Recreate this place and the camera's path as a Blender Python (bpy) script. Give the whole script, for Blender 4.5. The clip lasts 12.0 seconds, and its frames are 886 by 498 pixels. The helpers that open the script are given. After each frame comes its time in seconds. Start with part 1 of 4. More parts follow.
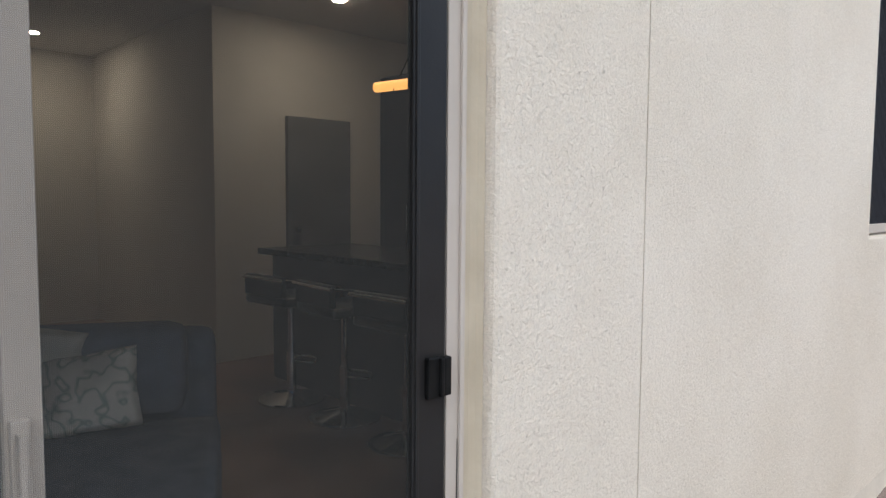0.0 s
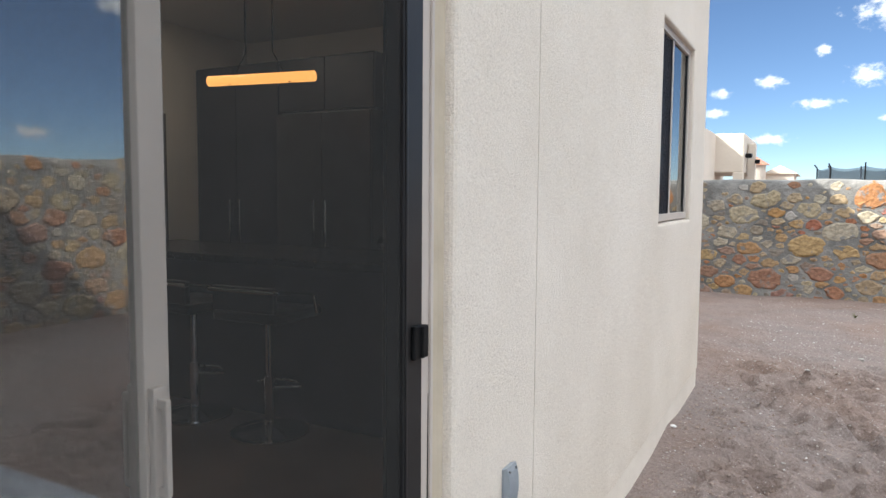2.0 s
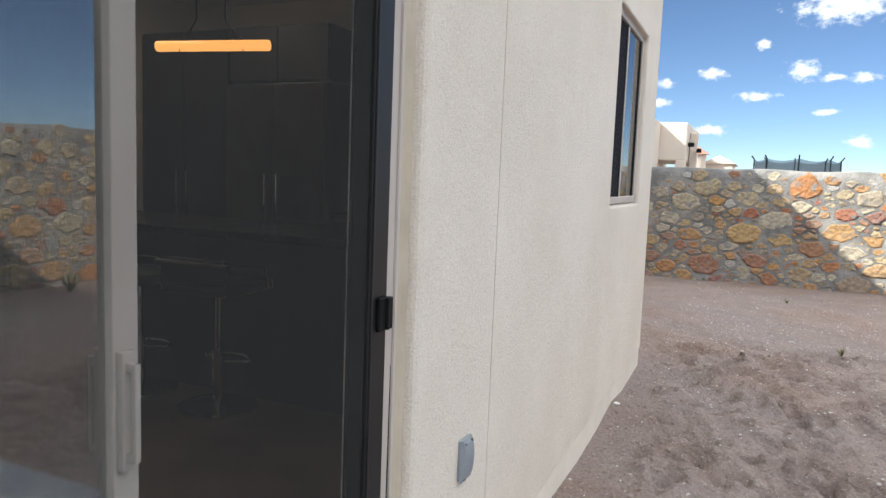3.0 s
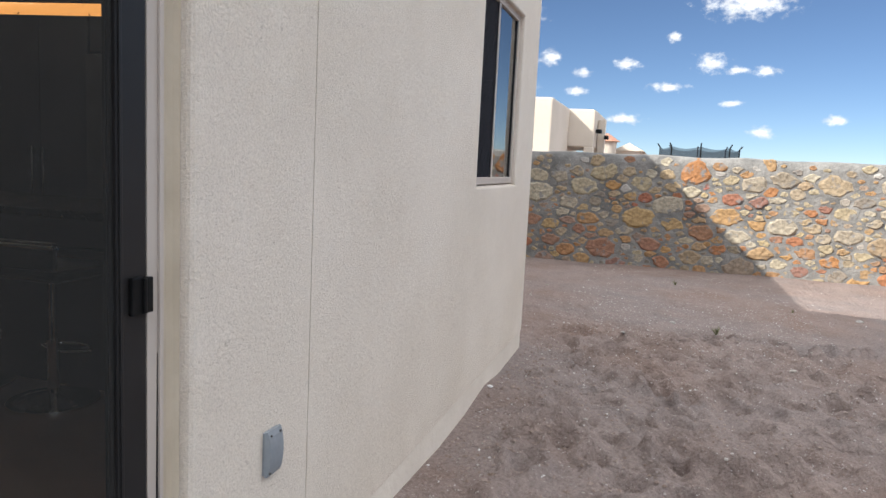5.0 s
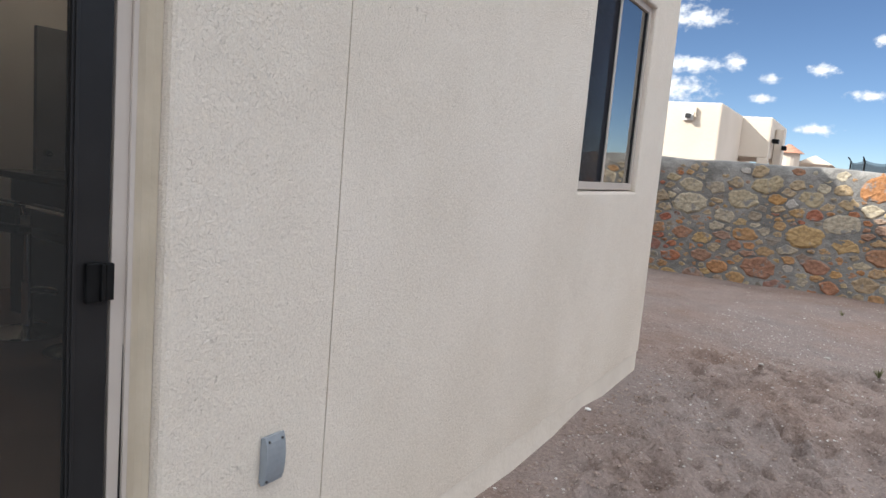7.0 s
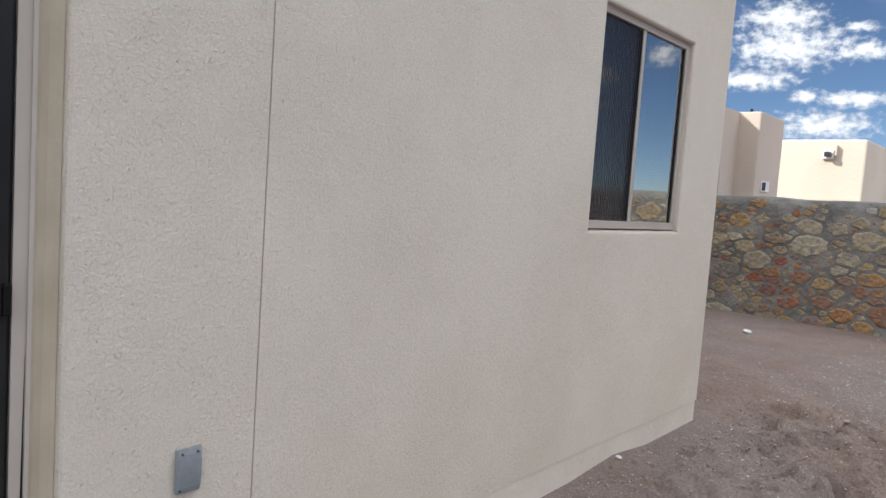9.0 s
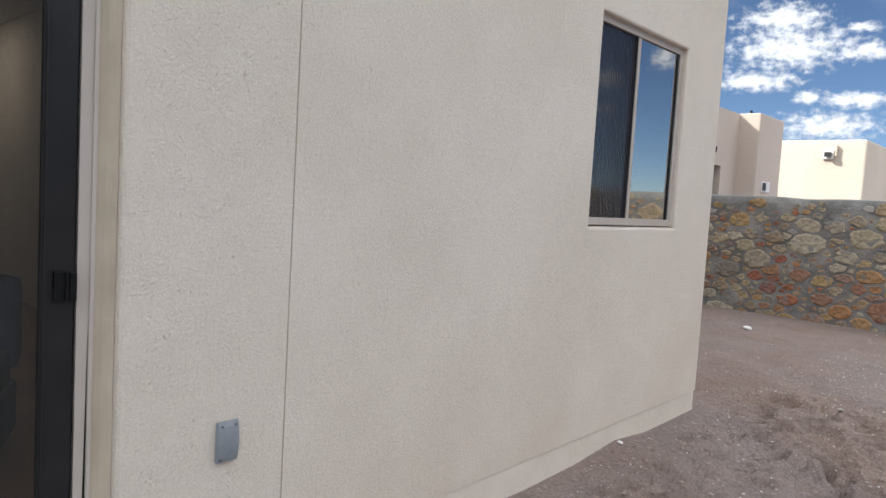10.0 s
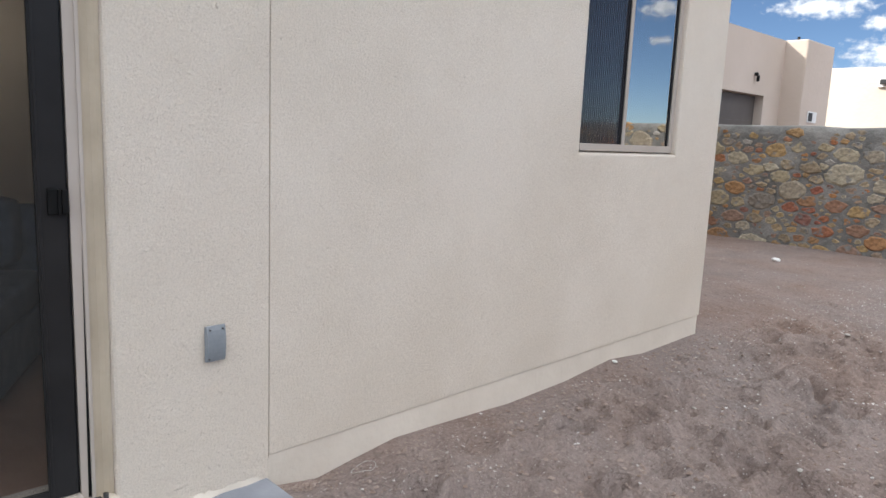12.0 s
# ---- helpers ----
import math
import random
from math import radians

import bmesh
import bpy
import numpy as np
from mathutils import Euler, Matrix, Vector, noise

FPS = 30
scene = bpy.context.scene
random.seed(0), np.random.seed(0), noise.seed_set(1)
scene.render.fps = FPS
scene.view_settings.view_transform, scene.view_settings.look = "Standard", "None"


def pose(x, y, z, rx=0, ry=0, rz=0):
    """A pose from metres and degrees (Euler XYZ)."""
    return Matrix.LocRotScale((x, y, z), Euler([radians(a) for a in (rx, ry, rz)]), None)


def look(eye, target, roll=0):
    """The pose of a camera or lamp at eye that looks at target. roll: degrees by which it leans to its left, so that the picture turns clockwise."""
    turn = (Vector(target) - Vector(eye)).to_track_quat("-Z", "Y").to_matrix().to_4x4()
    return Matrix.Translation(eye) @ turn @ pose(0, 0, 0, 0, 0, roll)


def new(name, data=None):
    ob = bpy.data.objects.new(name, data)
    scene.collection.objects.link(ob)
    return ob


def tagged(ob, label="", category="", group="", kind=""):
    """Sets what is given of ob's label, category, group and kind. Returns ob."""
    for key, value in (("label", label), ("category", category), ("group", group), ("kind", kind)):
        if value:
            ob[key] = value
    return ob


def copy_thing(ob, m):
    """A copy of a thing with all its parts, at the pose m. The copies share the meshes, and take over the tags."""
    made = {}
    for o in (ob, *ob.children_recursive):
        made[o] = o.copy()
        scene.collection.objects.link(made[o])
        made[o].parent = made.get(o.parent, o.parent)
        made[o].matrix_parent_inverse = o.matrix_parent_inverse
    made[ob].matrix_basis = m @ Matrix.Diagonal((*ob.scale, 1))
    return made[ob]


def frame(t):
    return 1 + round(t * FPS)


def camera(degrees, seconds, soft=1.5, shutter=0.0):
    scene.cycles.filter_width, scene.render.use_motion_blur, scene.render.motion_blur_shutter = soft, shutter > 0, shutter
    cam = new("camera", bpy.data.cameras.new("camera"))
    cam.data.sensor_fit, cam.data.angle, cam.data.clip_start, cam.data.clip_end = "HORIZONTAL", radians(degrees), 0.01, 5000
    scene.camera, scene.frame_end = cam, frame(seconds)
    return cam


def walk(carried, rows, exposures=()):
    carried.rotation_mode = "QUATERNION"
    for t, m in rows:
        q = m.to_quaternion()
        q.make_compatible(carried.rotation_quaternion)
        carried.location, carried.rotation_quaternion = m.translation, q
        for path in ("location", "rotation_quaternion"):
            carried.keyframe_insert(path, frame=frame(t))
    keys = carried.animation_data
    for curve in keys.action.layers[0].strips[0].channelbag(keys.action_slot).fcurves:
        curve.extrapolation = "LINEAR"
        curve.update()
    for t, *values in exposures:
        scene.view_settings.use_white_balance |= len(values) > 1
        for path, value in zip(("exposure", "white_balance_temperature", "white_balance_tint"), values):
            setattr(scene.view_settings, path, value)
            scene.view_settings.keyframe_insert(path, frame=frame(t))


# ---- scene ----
cam = camera(64.5, 12.0)
EXPOSURES = [(0.0, 2.22, 6090, 7), (2.5, 2.12, 6040, 7), (5.5, 1.72, 6090, 10), (7.0, 1.80, 6090, 9), (9.0, 1.58, 6090, 9), (10.0, 1.68, 6090, 9), (10.5, 1.78, 6090, 9), (12.0, 1.86, 6090, 9)]
PATH = [
    (0, (-1.509, -0.881, 1.4), (-0.131, 0.561, 1.258), 0.4),
    (0.5, (-1.579, -0.83, 1.389), (-0.038, 0.429, 1.187), 1.5),
    (1, (-1.703, -0.851, 1.393), (-0.077, 0.289, 1.16), 1.9),
    (1.5, (-1.84, -0.822, 1.401), (-0.097, 0.144, 1.229), 2.4),
    (2, (-1.965, -0.738, 1.402), (-0.208, 0.205, 1.248), 0.4),
    (2.5, (-1.996, -0.712, 1.398), (-0.209, 0.17, 1.23), 1.5),
    (3, (-1.991, -0.701, 1.386), (-0.171, 0.1, 1.179), 2.2),
    (3.5, (-1.967, -0.738, 1.387), (-0.101, -0.052, 1.164), 1.5),
    (3.7, (-1.937, -0.762, 1.387), (-0.064, -0.097, 1.16), 1.7),
    (5.3, (-1.732, -0.949, 1.362), (0.165, -0.365, 1.12), 2.9),
    (5.5, (-1.703, -0.937, 1.363), (0.186, -0.328, 1.117), 3.7),
    (6, (-1.593, -0.906, 1.366), (0.237, -0.132, 1.137), 4.7),
    (6.5, (-1.509, -0.969, 1.371), (0.289, -0.126, 1.129), 4.6),
    (7, (-1.439, -1.165, 1.364), (0.273, -0.164, 1.106), 4.9),
    (7.2, (-1.418, -1.228, 1.378), (0.278, -0.199, 1.126), 5.8),
    (8.8, (-1.123, -1.708, 1.366), (0.36, -0.374, 1.221), 3.8),
    (9, (-1.137, -1.714, 1.382), (0.343, -0.379, 1.225), 4.0),
    (9.5, (-1.2, -1.761, 1.396), (0.274, -0.418, 1.248), 3.6),
    (10, (-1.307, -1.839, 1.355), (0.166, -0.494, 1.211), 3.4),
    (10.5, (-1.361, -1.926, 1.362), (0.087, -0.561, 1.159), 2.5),
    (11, (-1.266, -2.054, 1.353), (0.14, -0.657, 1.086), 3.2),
    (11.5, (-1.244, -2.144, 1.331), (0.143, -0.735, 1.032), 3.5),
    (12, (-1.234, -2.158, 1.314), (0.133, -0.734, 0.994), 2.5),
]
walk(cam, [(t, look(eye, target, roll)) for t, eye, target, roll in PATH], EXPOSURES)

# ---- world, sun ----
SUN_DIR = Vector((0.87, -1.0, -0.90)).normalized()
world = bpy.data.worlds.new("sky_world")
scene.world = world
world.use_nodes = True

# clouds by azimuth, height, half width and half height, in degrees
EAST_CLOUDS = [(-4.8, 12.6, 3.2, 1.1), (0.2, 10.3, 0.6, 0.35), (3.6, 8.3, 1.0, 0.45), (-2.5, 8.4, 1.1, 0.75), (-4.3, 7.9, 0.9, 0.3), (-6.3, 7.8, 0.9, 0.4), (0.5, 6.6, 1.4, 0.35),
               (-4.2, 5.5, 0.9, 0.25), (7.3, 6.2, 0.9, 0.35), (7.0, 7.6, 0.7, 0.35), (3.6, 4.2, 1.3, 0.4), (-6.4, 3.4, 0.9, 0.5), (-11.1, 4.4, 0.8, 0.4), (9.5, 8.7, 0.8, 0.7)]
NORTH_CLOUDS = [(18.0, 14.1, 3.2, 1.2), (17.3, 12.1, 4.6, 1.6), (12.5, 11.8, 2.2, 0.7), (19.5, 9.9, 3.2, 0.85), (15.9, 8.7, 1.1, 0.55), (12.8, 8.5, 2.7, 0.65), (14.5, 6.7, 3.5, 1.1), (13.0, 13.3, 1.3, 0.4)]
SOUTH_CLOUDS = [(-30.5, 10.0, 1.5, 0.7), (-30.2, 7.7, 0.9, 0.4), (-26.0, 11.6, 1.2, 0.9), (-52.6, 13.2, 1.8, 0.6), (-58.5, 4.2, 1.2, 0.6)]


def make_world():
    nt = world.node_tree
    nt.nodes.clear()
    n, l = nt.nodes.new, nt.links.new
    out = n("ShaderNodeOutputWorld")
    bg = n("ShaderNodeBackground")
    bg.inputs["Strength"].default_value = 0.0325
    sky = n("ShaderNodeTexSky")
    sky.sky_type = "NISHITA"
    sky.sun_disc = False
    sky.sun_elevation = math.asin(-SUN_DIR.z)
    sky.sun_rotation = math.atan2(-SUN_DIR.x, -SUN_DIR.y)
    sky.altitude, sky.air_density, sky.dust_density, sky.ozone_density = 3000.0, 0.88, 0.0, 2.2
    tc = n("ShaderNodeTexCoord")
    sep = n("ShaderNodeSeparateXYZ")
    l(tc.outputs["Generated"], sep.inputs[0])

    def calc(kind, *args):
        m = n("ShaderNodeMath")
        m.operation = kind
        for k, a in enumerate(args):
            if isinstance(a, (int, float)):
                m.inputs[k].default_value = a
            else:
                l(a, m.inputs[k])
        return m.outputs[0]

    def fractal(source, scale, detail, rough, seed):
        t = n("ShaderNodeTexNoise")
        t.noise_dimensions = "4D"
        t.inputs["W"].default_value, t.inputs["Scale"].default_value = seed, scale
        t.inputs["Detail"].default_value, t.inputs["Roughness"].default_value = detail, rough
        l(source, t.inputs["Vector"])
        return t.outputs[0]

    def span(source, lo, hi, a, b, kind="LINEAR"):
        r = n("ShaderNodeMapRange")
        r.interpolation_type = kind
        for key, value in (("From Min", lo), ("From Max", hi), ("To Min", a), ("To Max", b)):
            r.inputs[key].default_value = value
        l(source, r.inputs["Value"])
        return r.outputs[0]

    azimuth = calc("MULTIPLY", calc("ARCTAN2", sep.outputs["Y"], sep.outputs["X"]), 57.2958)
    height = calc("MULTIPLY", calc("ARCSINE", sep.outputs["Z"]), 57.2958)
    dome = n("ShaderNodeCombineXYZ")
    l(azimuth, dome.inputs[0])
    l(height, dome.inputs[1])
    wide = n("ShaderNodeVectorMath")
    wide.operation = "MULTIPLY"
    wide.inputs[1].default_value = (0.85, 1.2, 1.0)
    l(dome.outputs[0], wide.inputs[0])
    best = None
    for az, el, half_w, half_h in EAST_CLOUDS + NORTH_CLOUDS + SOUTH_CLOUDS:
        off = n("ShaderNodeVectorMath")
        off.operation = "SUBTRACT"
        off.inputs[1].default_value = (az, el, 0)
        l(dome.outputs[0], off.inputs[0])
        rel = n("ShaderNodeVectorMath")
        rel.operation = "MULTIPLY"
        rel.inputs[1].default_value = (1 / half_w, 1 / half_h, 0)
        l(off.outputs[0], rel.inputs[0])
        dist = n("ShaderNodeVectorMath")
        dist.operation = "LENGTH"
        l(rel.outputs[0], dist.inputs[0])
        best = dist.outputs["Value"] if best is None else calc("SMOOTH_MIN", best, dist.outputs["Value"], 0.25)
    rough_edge = calc("SUBTRACT", fractal(wide.outputs[0], 1.5, 7.0, 0.6, 2.0), 0.5)
    body = calc("MULTIPLY_ADD", rough_edge, 2.7, calc("SUBTRACT", 1.10, best))
    cover = span(body, -0.1, 0.95, 0, 1, "SMOOTHSTEP")
    # unseen broken cumulus overhead, added to brighten the shade, denser towards the zenith
    up = calc("MAXIMUM", sep.outputs["Z"], 0.0)
    flat = n("ShaderNodeVectorMath")
    flat.operation = "DIVIDE"
    l(tc.outputs["Generated"], flat.inputs[0])
    lift = n("ShaderNodeCombineXYZ")
    for k in range(2):
        l(calc("ADD", up, 0.20), lift.inputs[k])
    lift.inputs[2].default_value = 1000.0
    l(lift.outputs[0], flat.inputs[1])
    field = calc("MULTIPLY_ADD", fractal(flat.outputs[0], 0.35, 2.0, 0.5, 3.0), 0.55, fractal(flat.outputs[0], 2.6, 9.0, 0.58, 5.0))
    above = span(calc("MULTIPLY_ADD", up, 0.33, field), 0.80, 0.97, 0, 1, "SMOOTHSTEP")
    above = calc("MULTIPLY", above, span(up, 0.24, 0.36, 0, 1, "SMOOTHSTEP"))
    wisp = span(calc("MULTIPLY_ADD", rough_edge, 3.0, calc("SUBTRACT", 0.75, calc("MULTIPLY", best, 0.55))), 0.25, 1.0, 0, 0.35, "SMOOTHSTEP")
    mix = n("ShaderNodeMix")
    mix.data_type = "RGBA"
    l(calc("MAXIMUM", cover, wisp), mix.inputs["Factor"])
    l(sky.outputs[0], mix.inputs["A"])
    l(span(calc("MULTIPLY_ADD", fractal(wide.outputs[0], 1.6, 4.0, 0.5, 7.0), 0.9, calc("MULTIPLY", body, 0.25)), 0.38, 0.80, 8.0, 12.5), mix.inputs["B"])
    over = n("ShaderNodeMix")
    over.data_type = "RGBA"
    l(above, over.inputs["Factor"])
    l(mix.outputs["Result"], over.inputs["A"])
    l(span(fractal(flat.outputs[0], 6.0, 5.0, 0.5, 4.0), 0.35, 0.6, 13.5, 23.8), over.inputs["B"])
    l(over.outputs["Result"], bg.inputs["Color"])
    l(bg.outputs[0], out.inputs["Surface"])


make_world()
sun = new("sun", bpy.data.lights.new("sun", "SUN"))
sun.data.energy, sun.data.angle, sun.data.color = 2.3, radians(0.5), (1.0, 0.93, 0.82)
sun.matrix_world = Matrix.Translation((0, 0, 30)) @ SUN_DIR.to_track_quat("-Z", "Y").to_matrix().to_4x4()


# ---- materials ----
def material(name, colours, scale=8.0, rough=0.8, metal=0.0, bump=0.0, bump_scale=60.0, detail=5.0, spread=(0.35, 0.65),
             source="noise", fine=0.0, fine_scale=300.0, bump_distance=0.01, specular=0.5, fine_colour=0.0, smear=None):
    """A surface whose colour wanders between the given ones at one scale, with relief at one or two others."""
    m = bpy.data.materials.new(name)
    m.use_nodes = True
    nt = m.node_tree
    n, l = nt.nodes.new, nt.links.new
    b = nt.nodes["Principled BSDF"]
    b.inputs["Roughness"].default_value = rough
    b.inputs["Metallic"].default_value = metal
    b.inputs["Specular IOR Level"].default_value = specular
    tc = n("ShaderNodeTexCoord")
    ramp = n("ShaderNodeValToRGB")
    el = ramp.color_ramp.elements
    while len(el) < len(colours):
        el.new(0.5)
    for i, c in enumerate(colours):
        el[i].position = spread[0] + (spread[1] - spread[0]) * i / max(1, len(colours) - 1)
        el[i].color = (*c, 1)
    if source == "noise":
        t = n("ShaderNodeTexNoise")
        t.inputs["Scale"].default_value = scale
        t.inputs["Detail"].default_value = detail
        l(tc.outputs["Object"], t.inputs["Vector"])
        l(t.outputs[0], ramp.inputs[0])
    elif source == "random":
        t = n("ShaderNodeObjectInfo")
        l(t.outputs["Random"], ramp.inputs[0])
    else:
        t = n("ShaderNodeNewGeometry")
        l(t.outputs["Random Per Island"], ramp.inputs[0])
    colour = ramp.outputs[0]
    if fine_colour > 0:
        g = n("ShaderNodeTexNoise")
        g.inputs["Scale"].default_value = fine_scale
        g.inputs["Detail"].default_value = 4.0
        l(tc.outputs["Object"], g.inputs["Vector"])
        mr = n("ShaderNodeMapRange")
        mr.inputs["From Min"].default_value, mr.inputs["From Max"].default_value = 0.3, 0.7
        mr.inputs["To Min"].default_value, mr.inputs["To Max"].default_value = 1 - fine_colour, 1 + fine_colour
        l(g.outputs[0], mr.inputs["Value"])
        vm = n("ShaderNodeVectorMath")
        vm.operation = "SCALE"
        l(colour, vm.inputs[0])
        l(mr.outputs[0], vm.inputs["Scale"])
        colour = vm.outputs[0]
    if smear:
        place = n("ShaderNodeNewGeometry")
        g = n("ShaderNodeTexNoise")
        g.inputs["Scale"].default_value, g.inputs["Detail"].default_value, g.inputs["Roughness"].default_value = 7.5, 6.0, 0.65
        l(place.outputs["Position"], g.inputs["Vector"])
        mr = n("ShaderNodeMapRange")
        mr.inputs["From Min"].default_value, mr.inputs["From Max"].default_value = 0.56, 0.65
        l(g.outputs[0], mr.inputs["Value"])
        mx = n("ShaderNodeMix")
        mx.data_type = "RGBA"
        l(mr.outputs[0], mx.inputs["Factor"])
        l(colour, mx.inputs["A"])
        mx.inputs["B"].default_value = (*smear, 1)
        colour = mx.outputs["Result"]
    l(colour, b.inputs["Base Color"])
    if bump > 0:
        g = n("ShaderNodeTexNoise")
        g.inputs["Scale"].default_value = bump_scale
        g.inputs["Detail"].default_value = 4.0
        l(tc.outputs["Object"], g.inputs["Vector"])
        bp = n("ShaderNodeBump")
        bp.inputs["Strength"].default_value = bump
        bp.inputs["Distance"].default_value = bump_distance
        l(g.outputs[0], bp.inputs["Height"])
        last = bp
        if fine > 0:
            g2 = n("ShaderNodeTexNoise")
            g2.inputs["Scale"].default_value = fine_scale
            g2.inputs["Detail"].default_value = 3.0
            l(tc.outputs["Object"], g2.inputs["Vector"])
            bp2 = n("ShaderNodeBump")
            bp2.inputs["Strength"].default_value = fine
            bp2.inputs["Distance"].default_value = bump_distance * 0.3
            l(g2.outputs[0], bp2.inputs["Height"])
            l(bp.outputs[0], bp2.inputs["Normal"])
            last = bp2
        l(last.outputs[0], b.inputs["Normal"])
    return m


def glowing(name, colour, strength):
    m = bpy.data.materials.new(name)
    m.use_nodes = True
    b = m.node_tree.nodes["Principled BSDF"]
    b.inputs["Base Color"].default_value = (*colour, 1)
    b.inputs["Emission Color"].default_value = (*colour, 1)
    b.inputs["Emission Strength"].default_value = strength
    return m


def glass_material(name, tint, index=3.0):
    """Thin window glass: clear, and mirror-like by its Fresnel gloss."""
    m = bpy.data.materials.new(name)
    m.use_nodes = True
    nt = m.node_tree
    nt.nodes.remove(nt.nodes["Principled BSDF"])
    n, l = nt.nodes.new, nt.links.new
    clear, shiny, mix, fr = n("ShaderNodeBsdfTransparent"), n("ShaderNodeBsdfGlossy"), n("ShaderNodeMixShader"), n("ShaderNodeFresnel")
    clear.inputs["Color"].default_value = (*tint, 1)
    shiny.inputs["Roughness"].default_value = 0.005
    fr.inputs["IOR"].default_value = index
    l(fr.outputs[0], mix.inputs[0])
    l(clear.outputs[0], mix.inputs[1])
    l(shiny.outputs[0], mix.inputs[2])
    l(mix.outputs[0], nt.nodes["Material Output"].inputs["Surface"])
    return m


def mesh_material(name, colour, pitch, cover, base, axes="xz", woven=False):
    """Woven insect screen: fine threads with clear gaps between them."""
    m = bpy.data.materials.new(name)
    m.use_nodes = True
    nt = m.node_tree
    nt.nodes.remove(nt.nodes["Principled BSDF"])
    n, l = nt.nodes.new, nt.links.new
    tc = n("ShaderNodeTexCoord")
    sep = n("ShaderNodeSeparateXYZ")
    l(tc.outputs["Object"], sep.inputs[0])
    gates = []
    for a in axes:
        mul = n("ShaderNodeMath")
        mul.operation = "MULTIPLY"
        mul.inputs[1].default_value = 1 / pitch
        l(sep.outputs[a.upper()], mul.inputs[0])
        fr = n("ShaderNodeMath")
        fr.operation = "FRACT"
        l(mul.outputs[0], fr.inputs[0])
        lt = n("ShaderNodeMath")
        if woven:
            lt.operation = "PINGPONG"
            lt.inputs[1].default_value = 0.5
        else:
            lt.operation = "LESS_THAN"
            lt.inputs[1].default_value = cover
        l(fr.outputs[0], lt.inputs[0])
        gates.append(lt)
    both = n("ShaderNodeMath")
    both.operation = "MAXIMUM"
    l(gates[0].outputs[0], both.inputs[0])
    l(gates[-1].outputs[0], both.inputs[1])
    rng = n("ShaderNodeMapRange")
    rng.inputs["To Min"].default_value = base
    if woven:
        rng.inputs["From Max"].default_value, rng.inputs["To Max"].default_value = 0.5, cover
    l(both.outputs[0], rng.inputs["Value"])
    clear, thread, mix = n("ShaderNodeBsdfTransparent"), n("ShaderNodeBsdfDiffuse"), n("ShaderNodeMixShader")
    thread.inputs["Color"].default_value = (*colour, 1)
    l(rng.outputs[0], mix.inputs[0])
    l(clear.outputs[0], mix.inputs[1])
    l(thread.outputs[0], mix.inputs[2])
    l(mix.outputs[0], nt.nodes["Material Output"].inputs["Surface"])
    return m


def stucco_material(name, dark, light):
    """Sprayed stucco: grains and small torn pits, shaded in the colour, over a slightly wavy, faintly stained coat."""
    m = bpy.data.materials.new(name)
    m.use_nodes = True
    nt = m.node_tree
    n, l = nt.nodes.new, nt.links.new
    b = nt.nodes["Principled BSDF"]
    b.inputs["Roughness"].default_value = 0.95
    b.inputs["Specular IOR Level"].default_value = 0.15
    tc = n("ShaderNodeTexCoord")
    turn = n("ShaderNodeMapping")
    turn.inputs["Rotation"].default_value = (0.7, 0.45, 0.6)
    l(tc.outputs["Object"], turn.inputs["Vector"])

    def field(scale, detail, rough, distort=0.0):
        t = n("ShaderNodeTexNoise")
        t.inputs["Scale"].default_value, t.inputs["Detail"].default_value = scale, detail
        t.inputs["Roughness"].default_value, t.inputs["Distortion"].default_value = rough, distort
        l(turn.outputs["Vector"], t.inputs["Vector"])
        return t.outputs[0]

    def ramp(source, lo, hi, a, c):
        r = n("ShaderNodeMapRange")
        r.inputs["From Min"].default_value, r.inputs["From Max"].default_value = lo, hi
        r.inputs["To Min"].default_value, r.inputs["To Max"].default_value = a, c
        l(source, r.inputs["Value"])
        return r.outputs[0]

    mix = n("ShaderNodeMix")
    mix.data_type = "RGBA"
    l(ramp(field(1.1, 6, 0.6), 0.35, 0.65, 0, 1), mix.inputs["Factor"])
    mix.inputs["A"].default_value, mix.inputs["B"].default_value = (*dark, 1), (*light, 1)
    grain = n("ShaderNodeVectorMath")
    grain.operation = "SCALE"
    l(mix.outputs["Result"], grain.inputs[0])
    l(ramp(field(170, 4, 0.7), 0.3, 0.7, 0.90, 1.07), grain.inputs["Scale"])
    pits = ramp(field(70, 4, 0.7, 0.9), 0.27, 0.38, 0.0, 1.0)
    # the shade inside the pits is put into the colour
    pit_shade = n("ShaderNodeVectorMath")
    pit_shade.operation = "SCALE"
    l(grain.outputs[0], pit_shade.inputs[0])
    l(ramp(pits, 0, 1, 0.90, 1.0), pit_shade.inputs["Scale"])
    l(pit_shade.outputs[0], b.inputs["Base Color"])
    last = None
    for source, strength, distance in ((field(9, 2, 0.5), 0.25, 0.012), (field(72, 5, 0.68, 1.0), 0.85, 0.0080), (pits, 0.8, 0.0032)):
        bp = n("ShaderNodeBump")
        bp.inputs["Strength"].default_value, bp.inputs["Distance"].default_value = strength, distance
        l(source, bp.inputs["Height"])
        if last is not None:
            l(last, bp.inputs["Normal"])
        last = bp.outputs[0]
    l(last, b.inputs["Normal"])
    return m


